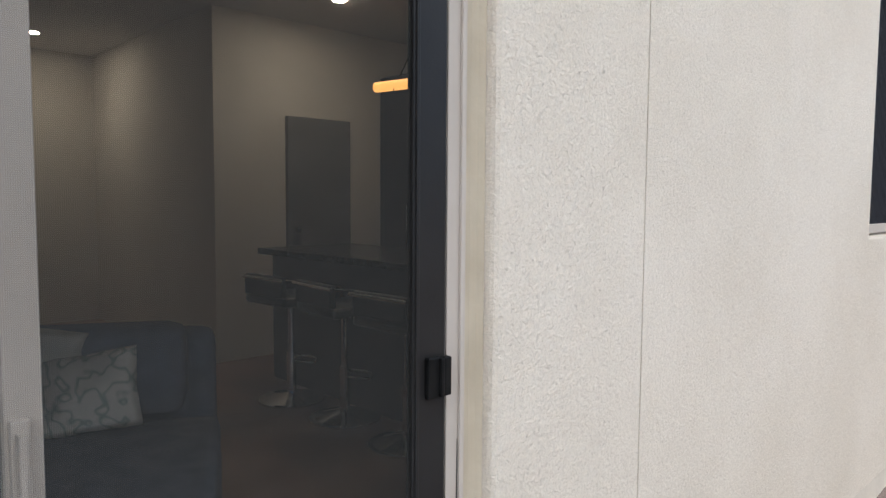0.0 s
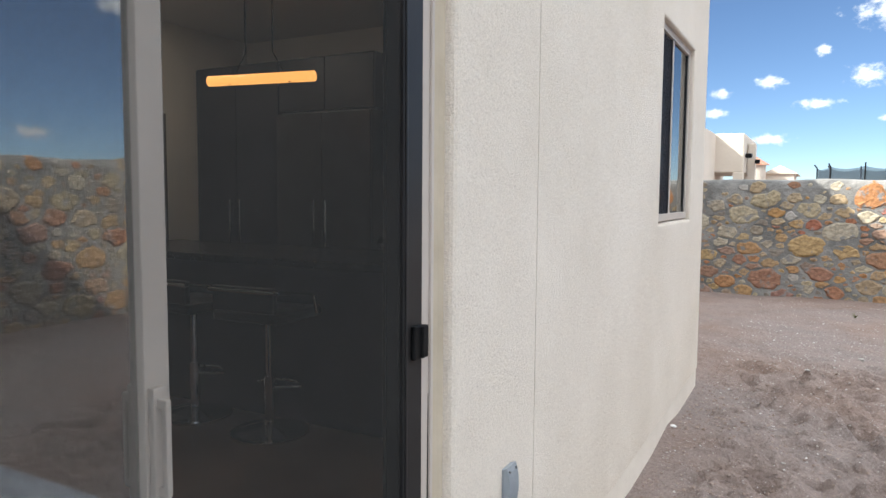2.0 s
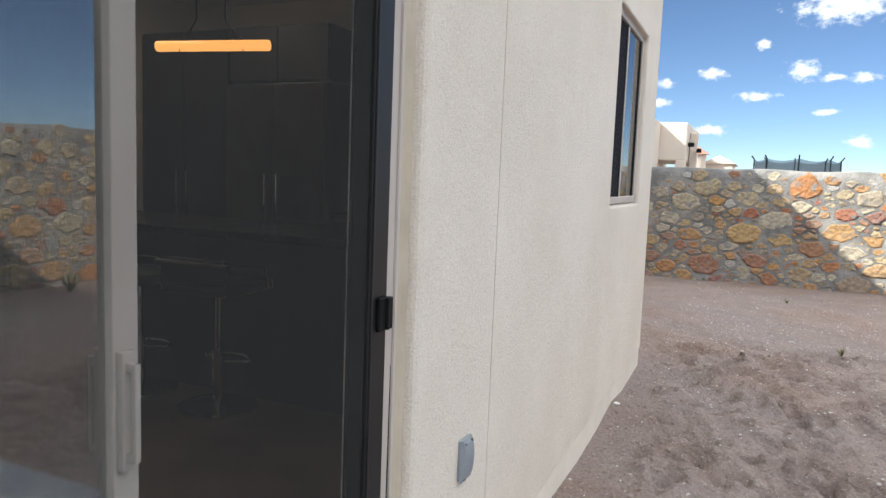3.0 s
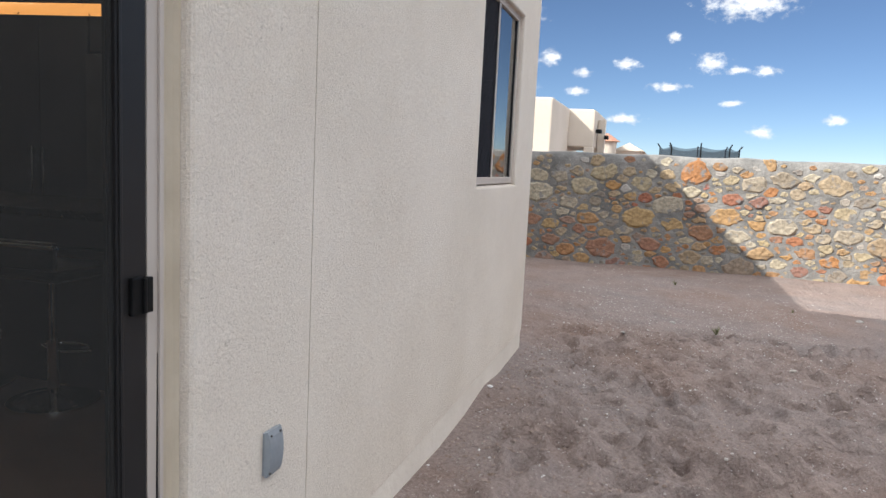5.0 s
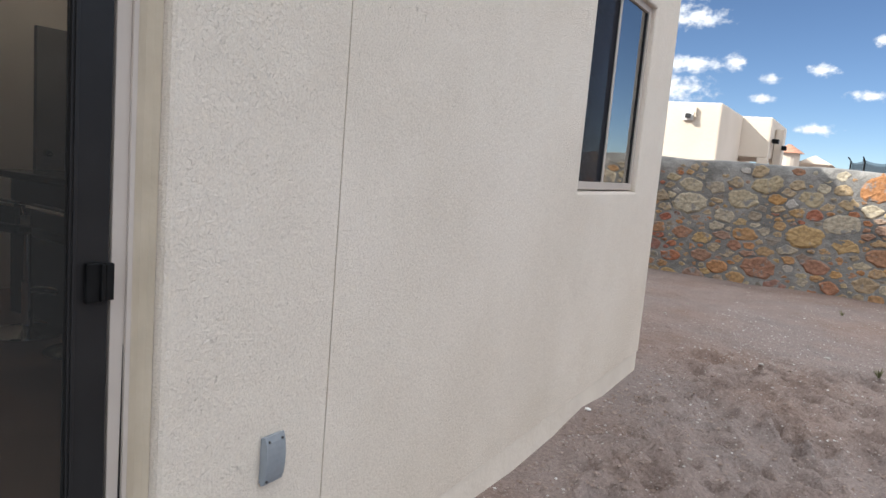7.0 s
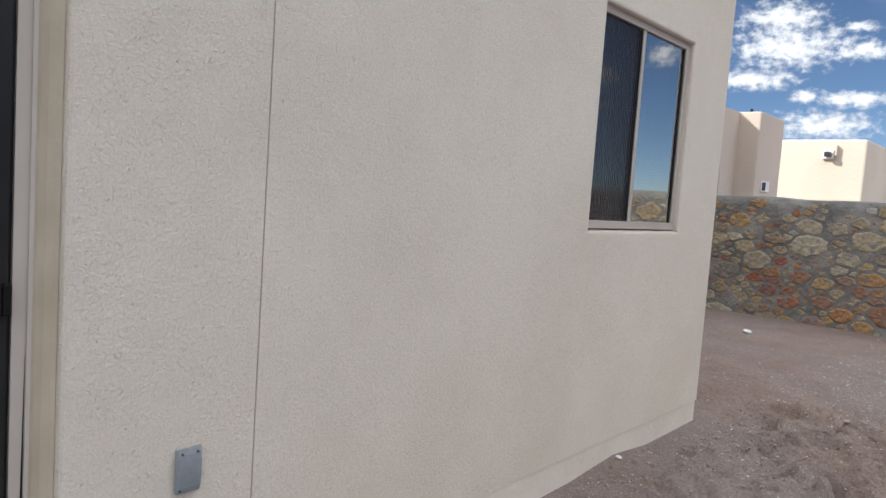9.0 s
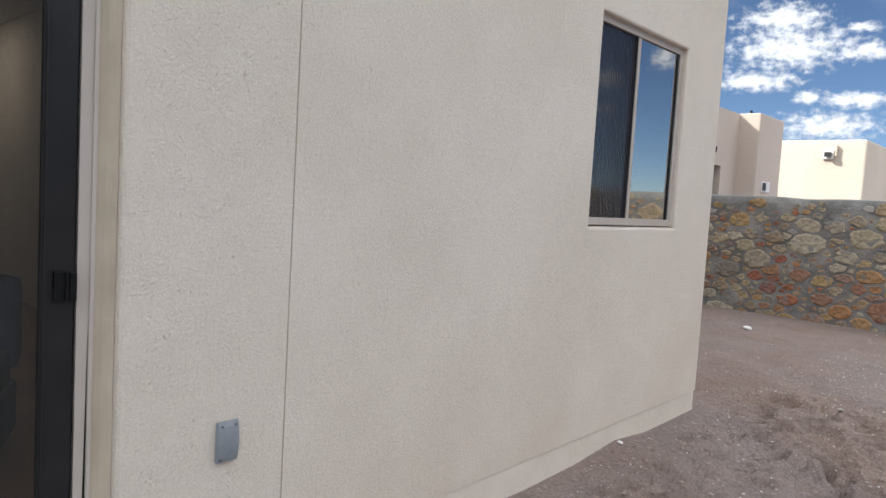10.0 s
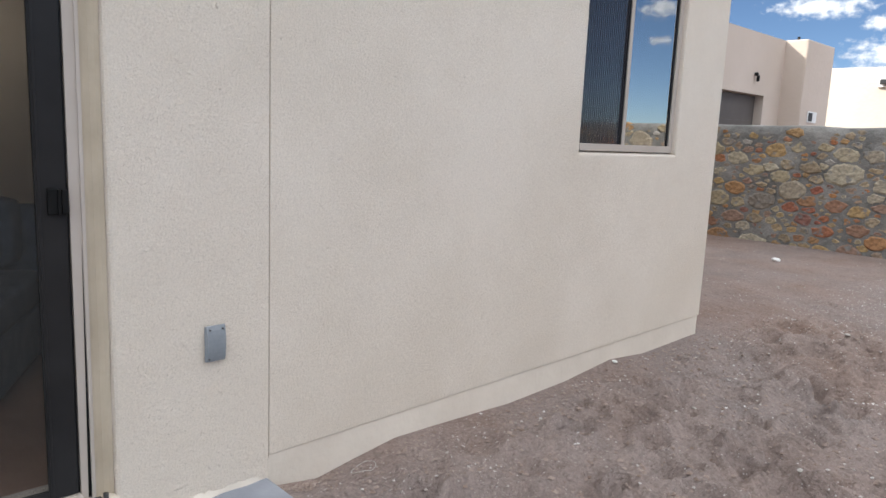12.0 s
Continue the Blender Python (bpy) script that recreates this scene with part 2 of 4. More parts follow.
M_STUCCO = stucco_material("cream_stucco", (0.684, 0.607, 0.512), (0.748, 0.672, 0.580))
M_PLINTH = material("plinth_stucco", [(0.63, 0.565, 0.485), (0.71, 0.645, 0.56)], scale=2.5, rough=0.95, bump=0.35, bump_scale=30, bump_distance=0.01, specular=0.15,
                    fine=0.3, fine_scale=160)
M_GROOVE = material("joint_bead", [(0.36, 0.29, 0.22), (0.48, 0.40, 0.32)], scale=9, rough=0.9)
# wall stucco of the door return, with the recess shade in its darker colour
M_REVEAL_SHADED = material("shaded_reveal_stucco", [(0.43, 0.365, 0.275), (0.51, 0.44, 0.34)], scale=6, rough=0.9, bump=0.3, bump_scale=40, bump_distance=0.008)
M_PALE = material("neighbour_stucco", [(0.57, 0.50, 0.41), (0.63, 0.555, 0.465)], scale=0.6, rough=0.95, bump=0.3, bump_scale=12, bump_distance=0.02)
M_PINK = material("pink_stucco", [(0.52, 0.435, 0.365), (0.58, 0.49, 0.42)], scale=0.6, rough=0.95, bump=0.3, bump_scale=12, bump_distance=0.02)
def sand_material():
    """Loose desert sand: brown and greyer patches, pale grit, and relief from hand-size lumps to grains."""
    m = bpy.data.materials.new("desert_sand")
    m.use_nodes = True
    nt = m.node_tree
    n, l = nt.nodes.new, nt.links.new
    b = nt.nodes["Principled BSDF"]
    b.inputs["Roughness"].default_value = 1.0
    b.inputs["Specular IOR Level"].default_value = 0.1
    tc = n("ShaderNodeTexCoord")

    def field(scale, detail, rough=0.6, distort=0.0):
        t = n("ShaderNodeTexNoise")
        t.inputs["Scale"].default_value, t.inputs["Detail"].default_value = scale, detail
        t.inputs["Roughness"].default_value, t.inputs["Distortion"].default_value = rough, distort
        l(tc.outputs["Object"], t.inputs["Vector"])
        return t.outputs[0]

    def span(source, lo, hi, a, c):
        r = n("ShaderNodeMapRange")
        r.inputs["From Min"].default_value, r.inputs["From Max"].default_value = lo, hi
        r.inputs["To Min"].default_value, r.inputs["To Max"].default_value = a, c
        l(source, r.inputs["Value"])
        return r.outputs[0]

    def blend(factor, a, c):
        x = n("ShaderNodeMix")
        x.data_type = "RGBA"
        l(factor, x.inputs["Factor"])
        for slot, value in (("A", a), ("B", c)):
            if isinstance(value, tuple):
                x.inputs[slot].default_value = (*value, 1)
            else:
                l(value, x.inputs[slot])
        return x.outputs["Result"]

    base = blend(span(field(0.55, 5), 0.4, 0.6, 0, 1), (0.222, 0.158, 0.130), (0.213, 0.177, 0.164))
    base = blend(span(field(2.3, 6), 0.35, 0.7, 0, 0.8), base, (0.276, 0.219, 0.194))
    grain = n("ShaderNodeVectorMath")
    grain.operation = "SCALE"
    l(base, grain.inputs[0])
    l(span(field(55, 6, 0.8), 0.3, 0.7, 0.70, 1.32), grain.inputs["Scale"])
    colour = grain.outputs[0]
    for scale, size, tint in ((34, 0.16, (0.50, 0.46, 0.43)), (70, 0.2, (0.42, 0.37, 0.34))):
        v = n("ShaderNodeTexVoronoi")
        v.inputs["Scale"].default_value = scale
        l(tc.outputs["Object"], v.inputs["Vector"])
        keep = n("ShaderNodeMath")
        keep.operation = "MULTIPLY"
        l(span(v.outputs["Distance"], size, size * 0.6, 0, 1), keep.inputs[0])
        l(span(field(1.3 + scale * 0.01, 3), 0.5, 0.62, 0.0, 0.9), keep.inputs[1])
        colour = blend(keep.outputs[0], colour, tint)
    l(colour, b.inputs["Base Color"])
    last = None
    for source, strength, distance in ((field(11, 4, 0.55, 0.5), 0.8, 0.060), (field(46, 4, 0.65), 0.8, 0.018), (field(170, 3, 0.7), 0.6, 0.006)):
        bp = n("ShaderNodeBump")
        bp.inputs["Strength"].default_value, bp.inputs["Distance"].default_value = strength, distance
        l(source, bp.inputs["Height"])
        if last is not None:
            l(last, bp.inputs["Normal"])
        last = bp.outputs[0]
    l(last, b.inputs["Normal"])
    return m


M_SAND = sand_material()
M_CONCRETE = material("grey_concrete", [(0.22, 0.23, 0.26), (0.31, 0.32, 0.35)], scale=5, rough=0.85, bump=0.25, bump_scale=70)
M_MORTAR = material("grey_mortar", [(0.149, 0.145, 0.138), (0.200, 0.193, 0.181), (0.264, 0.255, 0.238)], scale=3.5, rough=0.95, bump=0.8, bump_scale=14, fine=0.5, fine_scale=60,
                    bump_distance=0.03, specular=0.15, fine_colour=0.12)
STONE_COLOURS = [(0.230, 0.196, 0.157), (0.340, 0.170, 0.072), (0.246, 0.093, 0.068), (0.340, 0.242, 0.119), (0.306, 0.136, 0.068), (0.196, 0.170, 0.145), (0.357, 0.281, 0.162), (0.315, 0.191, 0.093),
                 (0.221, 0.111, 0.089), (0.297, 0.246, 0.178), (0.348, 0.204, 0.085), (0.255, 0.200, 0.136)]
BUFF_COLOURS = [(0.340, 0.285, 0.191), (0.306, 0.251, 0.162), (0.365, 0.323, 0.246), (0.289, 0.246, 0.187), (0.323, 0.242, 0.145)]
M_STONE = material("field_stone", STONE_COLOURS, source="random", spread=(0.0, 0.95), rough=0.85, bump=0.7, bump_scale=16, fine=0.5, fine_scale=22, bump_distance=0.03,
                   specular=0.2, fine_colour=0.28, smear=(0.191, 0.185, 0.177))
M_BUFF_STONE = material("buff_stone", BUFF_COLOURS, source="random", spread=(0.0, 0.95), rough=0.9, bump=0.7, bump_scale=16, fine=0.5, fine_scale=22, bump_distance=0.03,
                        specular=0.2, fine_colour=0.28, smear=(0.204, 0.197, 0.187))
M_STONES = material("field_stones_far", STONE_COLOURS + BUFF_COLOURS, source="island", spread=(0.0, 0.95), rough=0.85, bump=0.7, bump_scale=16, bump_distance=0.03, specular=0.2,
                    fine_colour=0.28, fine_scale=22, smear=(0.191, 0.185, 0.177))
M_PALE_STONE = material("pale_stone", [(0.306, 0.285, 0.255), (0.383, 0.357, 0.323), (0.289, 0.255, 0.212)], source="random", spread=(0, 1), rough=0.9, bump=0.5, bump_scale=20, bump_distance=0.02,
                        fine_colour=0.2, fine_scale=60)
M_PEBBLE = material("pebbles", [(0.22, 0.18, 0.155), (0.33, 0.285, 0.255), (0.47, 0.43, 0.40), (0.26, 0.215, 0.19), (0.62, 0.59, 0.56)], source="island", spread=(0, 1), rough=0.9)
M_CLOD = material("sand_clods", [(0.22, 0.16, 0.13), (0.33, 0.262, 0.225)], source="island", spread=(0, 1), rough=1.0, bump=0.5, bump_scale=120)
M_TAN = material("tan_aluminium", [(0.42, 0.365, 0.315), (0.47, 0.415, 0.365)], scale=3, rough=0.55, specular=0.3, bump=0.03, bump_scale=200)
M_BRONZE = material("dark_bronze_aluminium", [(0.013, 0.012, 0.012), (0.020, 0.019, 0.019)], scale=4, rough=0.45, bump=0.03, bump_scale=200, specular=0.25)
M_BLACK = material("black_plastic", [(0.004, 0.004, 0.004), (0.008, 0.008, 0.008)], scale=20, rough=0.5, specular=0.15)
M_BOX = material("grey_plastic", [(0.20, 0.22, 0.24), (0.25, 0.27, 0.29)], scale=20, rough=0.5, bump=0.05, bump_scale=150)
M_STEEL = material("screw_steel", [(0.10, 0.10, 0.10), (0.2, 0.2, 0.2)], scale=80, rough=0.4, metal=1.0)
M_CHROME = material("chrome", [(0.75, 0.75, 0.76), (0.8, 0.8, 0.8)], scale=20, rough=0.12, metal=1.0)
M_WALL_IN = material("interior_paint", [(0.66, 0.62, 0.56), (0.71, 0.67, 0.61)], scale=1.5, rough=0.9, bump=0.1, bump_scale=90)
M_CEILING = material("ceiling_paint", [(0.72, 0.70, 0.66), (0.76, 0.74, 0.70)], scale=2, rough=0.95, bump=0.15, bump_scale=60)
M_TILE = material("brown_floor", [(0.19, 0.105, 0.07), (0.26, 0.15, 0.10)], scale=3, rough=0.4, bump=0.05, bump_scale=30)
M_DARKWOOD = material("dark_cabinet", [(0.012, 0.013, 0.018), (0.022, 0.023, 0.03)], scale=4, rough=0.45, bump=0.05, bump_scale=60)
M_COUNTER = material("dark_counter", [(0.015, 0.015, 0.016), (0.035, 0.034, 0.034)], scale=40, rough=0.25)
M_FRIDGE = material("dark_steel", [(0.06, 0.06, 0.062), (0.075, 0.075, 0.078)], scale=6, rough=0.35, metal=0.6)
M_DOOR_IN = material("grey_door_paint", [(0.16, 0.155, 0.15), (0.19, 0.185, 0.18)], scale=3, rough=0.6)
M_SOFA = material("navy_upholstery", [(0.10, 0.125, 0.175), (0.13, 0.155, 0.21)], scale=12, rough=0.95, bump=0.3, bump_scale=400, bump_distance=0.003)
M_PILLOW = material("patterned_cushion", [(0.62, 0.60, 0.56), (0.60, 0.58, 0.55), (0.34, 0.39, 0.39), (0.60, 0.58, 0.54), (0.64, 0.62, 0.58)], scale=16, rough=0.95, detail=1.0,
                    spread=(0.40, 0.62), bump=0.15, bump_scale=300, bump_distance=0.002)
M_PALE_CLOTH = material("pale_cloth", [(0.40, 0.39, 0.37), (0.47, 0.46, 0.43)], scale=14, rough=0.95, bump=0.2, bump_scale=300, bump_distance=0.002)
M_SEAT = material("black_vinyl", [(0.012, 0.012, 0.013), (0.02, 0.02, 0.02)], scale=20, rough=0.4)
M_LAMP = glowing("warm_tube", (1.0, 0.42, 0.10), 0.42)
M_SPOT = glowing("warm_spot", (1.0, 0.82, 0.62), 65.0)
M_WINGLASS = glass_material("coated_window_glass", (0.55, 0.58, 0.60), 6.0)
M_DOORGLASS = glass_material("coated_door_glass", (0.64, 0.70, 0.69), 6.2)
M_SCREEN = mesh_material("insect_screen", (0.062, 0.061, 0.057), 0.0024, 0.27, 0.11, woven=True)
M_WINSCREEN = mesh_material("window_screen", (0.04, 0.04, 0.046), 0.018, 0.48, 0.24, axes="x")
M_GREY_DOOR = material("grey_garage_door", [(0.085, 0.07, 0.06), (0.11, 0.092, 0.08)], scale=2, rough=0.6)
M_DARK = material("dark_opening", [(0.02, 0.02, 0.022), (0.03, 0.03, 0.03)], scale=4, rough=0.6)
M_WHITE = material("white_paint", [(0.70, 0.69, 0.67), (0.77, 0.76, 0.74)], scale=5, rough=0.5)
M_CLAY = material("clay_tiles", [(0.30, 0.13, 0.08), (0.42, 0.22, 0.14)], scale=6, rough=0.8, bump=0.3, bump_scale=20)
M_NET = mesh_material("trampoline_net", (0.03, 0.035, 0.045), 0.02, 0.0, 0.62)
M_HILL = material("far_hills", [(0.16, 0.19, 0.24), (0.20, 0.22, 0.26)], scale=0.004, rough=1.0)
M_WEED = material("dry_weed", [(0.10, 0.11, 0.05), (0.20, 0.18, 0.09)], source="island", spread=(0, 1), rough=0.9)
M_WIRE = material("pale_wire", [(0.35, 0.33, 0.30), (0.45, 0.43, 0.40)], scale=30, rough=0.5)


# ---- building helpers ----
def add_box(bm, a, b, bevel=0.0, turn=None):
    got = bmesh.ops.create_cube(bm, size=1)
    vs = got["verts"]
    for v in vs:
        v.co = Vector([(a[i] + b[i]) / 2 + v.co[i] * (b[i] - a[i]) for i in range(3)])
        if turn is not None:
            v.co = turn @ v.co
    if bevel > 0:
        es = list({e for v in vs for e in v.link_edges})
        bmesh.ops.bevel(bm, geom=es, offset=bevel, segments=2, affect="EDGES", profile=0.6)
    return bm


def boxes(*items):
    bm = bmesh.new()
    for it in items:
        add_box(bm, it[0], it[1], it[2] if len(it) > 2 else 0.0)
    return bm


def rod(bm, a, b, r, n=10, r2=None):
    a, b = Vector(a), Vector(b)
    got = bmesh.ops.create_cone(bm, cap_ends=True, segments=n, radius1=r, radius2=r if r2 is None else r2, depth=(b - a).length)
    m = Matrix.Translation((a + b) / 2) @ (b - a).to_track_quat("Z", "Y").to_matrix().to_4x4()
    bmesh.ops.transform(bm, matrix=m, verts=got["verts"])
    return bm


def part(name, bm, mat, parent=None, label="", smooth=False):
    me = bpy.data.meshes.new(name)
    bm.normal_update()
    bm.to_mesh(me)
    bm.free()
    me.materials.append(mat)
    if smooth:
        me.shade_smooth()
    ob = new(name, me)
    if parent is not None:
        ob.parent = parent
    return tagged(ob, label)


def thing(name, label, category, kind="", group="", at=(0, 0, 0)):
    ob = new(name)
    ob.location = at
    ob.empty_display_size = 0.05
    return tagged(ob, label, category, group, kind)


def lattice_wall(xs, zs, y0, y1, holes, low=None):
    """A wall along x with thickness y0 to y1 and openings (x0, x1, z0, z1) through it; low(x): where its foot lies."""
    bm = bmesh.new()
    put = {}

    def v(x, y, z):
        k = (round(x, 5), y, round(z, 5))
        if k not in put:
            zz = low(x) if low and z == zs[0] else z
            put[k] = bm.verts.new((x, y, zz))
        return put[k]

    solid = {}
    for i in range(len(xs) - 1):
        for j in range(len(zs) - 1):
            cx, cz = (xs[i] + xs[i + 1]) / 2, (zs[j] + zs[j + 1]) / 2
            solid[i, j] = not any(h[0] < cx < h[1] and h[2] < cz < h[3] for h in holes)
    for (i, j), s in solid.items():
        if not s:
            continue
        xa, xb, za, zb = xs[i], xs[i + 1], zs[j], zs[j + 1]
        bm.faces.new((v(xa, y0, za), v(xb, y0, za), v(xb, y0, zb), v(xa, y0, zb)))
        bm.faces.new((v(xa, y1, za), v(xa, y1, zb), v(xb, y1, zb), v(xb, y1, za)))
        for di, dj, p, q in ((-1, 0, (xa, zb), (xa, za)), (1, 0, (xb, za), (xb, zb)), (0, -1, (xa, za), (xb, za)), (0, 1, (xb, zb), (xa, zb))):
            if not solid.get((i + di, j + dj), False):
                bm.faces.new((v(p[0], y0, p[1]), v(p[0], y1, p[1]), v(q[0], y1, q[1]), v(q[0], y0, q[1])))
    bmesh.ops.recalc_face_normals(bm, faces=bm.faces[:])
    weight = bm.edges.layers.float.new("bevel_weight_edge")
    for e in bm.edges:
        p, q = e.verts[0].co, e.verts[1].co
        if abs(p.y - y0) > 1e-4 or abs(q.y - y0) > 1e-4:
            continue
        mx, mz = (p.x + q.x) / 2, (p.z + q.z) / 2
        for h in holes:
            on_side = min(abs(mx - h[0]), abs(mx - h[1])) < 1e-4 and h[2] < mz < h[3]
            on_level = min(abs(mz - h[2]), abs(mz - h[3])) < 1e-4 and h[0] < mx < h[1]
            if on_side or on_level:
                e[weight] = 1.0
        if p.x == q.x == xs[-1] and p.x > 1:
            e[weight] = 1.0
    return bm


def soften(ob, width, segments=3, angle=40, weighted=False):
    b = ob.modifiers.new("rounding", "BEVEL")
    b.width, b.segments, b.limit_method, b.angle_limit = width, segments, "WEIGHT" if weighted else "ANGLE", radians(angle)
    return ob


# ---- ground ----
FOOT_X = [-2.0, 0.03, 0.21, 0.40, 0.61, 0.95, 1.34, 1.80, 2.23, 2.60, 3.30, 4.2]
FOOT_Z = [0.0, 0.0, -0.03, 0.0, 0.03, 0.02, 0.005, 0.02, 0.062, 0.03, 0.045, 0.03]
rng = random.Random(5)
DIMPLES = [(rng.uniform(0.3, 4.6), -rng.uniform(0.25, 3.2), rng.uniform(0.045, 0.10), rng.uniform(0.034, 0.072), rng.uniform(0, 3.1)) for _ in range(380)]
CELLS = {}
for d in DIMPLES:
    for cx in range(-1, 2):
        for cy in range(-1, 2):
            CELLS.setdefault((math.floor(d[0] * 2) + cx, math.floor(d[1] * 2) + cy), []).append(d)


def ground_z(x, y):
    z = 0.0
    if -1 < x < 9.5 and -7 < y < 6:
        z += 0.030 * noise.noise(Vector((x * 0.7, y * 0.7, 1.3)))
        z += 0.014 * noise.noise(Vector((x * 2.6, y * 2.6, 4.1)))
        near_yard = 1.0 if x < 4.5 else max(0.25, 1 - (x - 4.5) * 0.3)
        z += 0.016 * noise.noise(Vector((x * 6.5, y * 6.5, 8.0))) * near_yard
        z += 0.009 * noise.noise(Vector((x * 17, y * 17, 3.0))) * near_yard
        wob = noise.noise(Vector((x * 2, y * 2, 9.0)))
        for f, h in ((3.6, 0.022), (8.5, 0.018), (19.0, 0.011)):
            z += near_yard * h * (0.35 - abs(noise.noise(Vector((x * f + wob, y * f * 1.25 - wob, f)))))
        for dx, dy, r, h, a in CELLS.get((math.floor(x * 2), math.floor(y * 2)), ()):
            u = (x - dx) * math.cos(a) + (y - dy) * math.sin(a)
            w = -(x - dx) * math.sin(a) + (y - dy) * math.cos(a)
            q = math.sqrt((u / 1.5) ** 2 + w * w) / r
            if q < 1.9:
                z += -h * math.exp(-q * q * 1.6) + 0.45 * h * math.exp(-((q - 1.25) ** 2) * 9)
        near = math.exp(-max(0.0, -y) / 0.16) if x < 3.5 else 0.0
        z = z * (1 - near) + near * float(np.interp(x, FOOT_X, FOOT_Z))
        if x > 0.35 and x < 3.2:
            z += 0.045 * math.exp(-((y + 0.34) / 0.16) ** 2) * (0.6 + 0.8 * noise.noise(Vector((x * 1.4, 0.0, 2.0)))) * min(1, (x - 0.35) / 0.4) * min(1, (3.2 - x) / 0.4)
    if (x < 3.15 and y > 0.12) or (x < -0.12 and y > -3.2 and x > -6.4):
        z = -0.18
    return z


def axis(stops):
    out = [stops[0][0]]
    for (a, step), (b, _) in zip(stops, stops[1:]):
        n = max(1, round((b - a) / step))
        out += [a + (b - a) * (k + 1) / n for k in range(n)]
    return out


def build_ground():
    xs = axis([(-600, 190), (-30, 8), (-6.5, 1.4), (-0.15, 0.021), (3.3, 0.03), (5.2, 0.07), (9.5, 1.5), (40, 15), (100, 125), (600, 1)])
    ys = axis([(-600, 190), (-30, 6), (-6.5, 0.12), (-3.2, 0.024), (0.18, 0.13), (4.0, 1.0), (8.0, 8), (40, 20), (100, 125), (600, 1)])
    verts = [(x, y, ground_z(x, y)) for y in ys for x in xs]
    w = len(xs)
    faces = [(j * w + i, j * w + i + 1, (j + 1) * w + i + 1, (j + 1) * w + i) for j in range(len(ys) - 1) for i in range(w - 1)]
    me = bpy.data.meshes.new("ground")
    me.from_pydata(verts, [], faces)
    me.materials.append(M_SAND)
    me.shade_smooth()
    return tagged(new("ground", me), "trodden reddish-brown desert sand strewn with pebbles", "ground", kind="structure")


build_ground()

# ---- house ----
DOOR = (-2.36, -0.528, 0.15, 2.30)
WIN = (1.779, 2.766, 1.254, 2.320)
WALL_TOP = 3.2
foot = lambda x: 0.133 + (x / 3.28) * 0.043


def build_house():
    bm = lattice_wall([-6.0, DOOR[0], DOOR[1], -0.0025], [0.02, DOOR[2], DOOR[3], WALL_TOP], 0.0, 0.20, [DOOR])
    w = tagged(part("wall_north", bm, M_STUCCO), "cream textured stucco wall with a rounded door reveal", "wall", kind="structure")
    soften(w, 0.018, weighted=True)
    bm = lattice_wall([0.0025, 0.8, WIN[0], WIN[1], 3.29], [0.14, WIN[2], WIN[3], WALL_TOP], 0.0, 0.22, [WIN], foot)
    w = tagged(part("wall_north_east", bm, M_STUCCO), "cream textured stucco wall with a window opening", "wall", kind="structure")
    soften(w, 0.012, weighted=True)
    bm = boxes(((-0.0025, 0.0035, 0.12), (0.0025, 0.22, WALL_TOP)))
    tagged(part("trim_joint", bm, M_GROOVE), "narrow vertical control joint between stucco panels", "joint", kind="structure")
    bm = bmesh.new()
    prof = [(-0.02, 0.004), (3.276, 0.004)]
    vs = []
    for x, y in prof:
        for yy in (y, 0.22):
            vs += [bm.verts.new((x, yy, -0.3)), bm.verts.new((x, yy, foot(x) - 0.003))]
    a0, a1, b0, b1, c0, c1, d0, d1 = vs
    for f in ((a0, c0, c1, a1), (b0, b1, d1, d0), (a1, c1, d1, b1), (c0, d0, d1, c1), (a0, a1, b1, b0)):
        bm.faces.new(f)
    bmesh.ops.recalc_face_normals(bm, faces=bm.faces[:])
    tagged(part("plinth", bm, M_PLINTH), "smoother cream plinth band along the foot of the wall", "plinth", kind="structure")
    bm = boxes(((0.0, 0.009, 0.10), (3.27, 0.2, 0.19)))
    tagged(part("trim_scribe", bm, M_GROOVE), "scored line between wall and plinth", "joint", kind="structure")
    bm = boxes(((3.07, 0.22, -0.3), (3.288, 2.2, WALL_TOP)))
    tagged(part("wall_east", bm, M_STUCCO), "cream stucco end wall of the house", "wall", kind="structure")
    # out of sight: closing walls, plus high blocks added to shade yard and east wall
    bm = boxes(((-6.0, 2.2, 2.95), (7.2, 15.0, 4.2)), ((-2.0, 4.6, 4.2), (7.2, 15.0, 6.0)), ((3.07, 2.2, -0.3), (7.2, 2.42, 2.95)), ((7.0, 2.42, -0.3), (7.2, 15, 2.95)), ((-6.0, 0.2, 2.95), (3.07, 2.2, 3.15)),
               ((-6.2, 0.0, -0.3), (-6.0, 15, 3.2)))
    tagged(part("wall_upper_unseen", bm, M_STUCCO), "unseen cream stucco walls and higher flat-roofed blocks that close the house and shade the yard", "wall", kind="structure")
    # unseen block, added and sized for its slanting shadow on the south wall
    bm = boxes(((-6.2, 0.0, 3.202), (-3.57, 4.6, 7.1)))
    tagged(part("wall_storey_unseen", bm, M_STUCCO), "unseen flat-roofed stucco block added to throw shade on the south wall", "wall", kind="structure")
    bm = boxes(((-6.0, -3.35, -0.25), (0.0, 0.2, 0.045)))
    ob = tagged(part("pavement", bm, M_CONCRETE), "grey concrete porch slab beside the sand", "pavement", kind="structure")
    soften(ob, 0.012)


build_house()


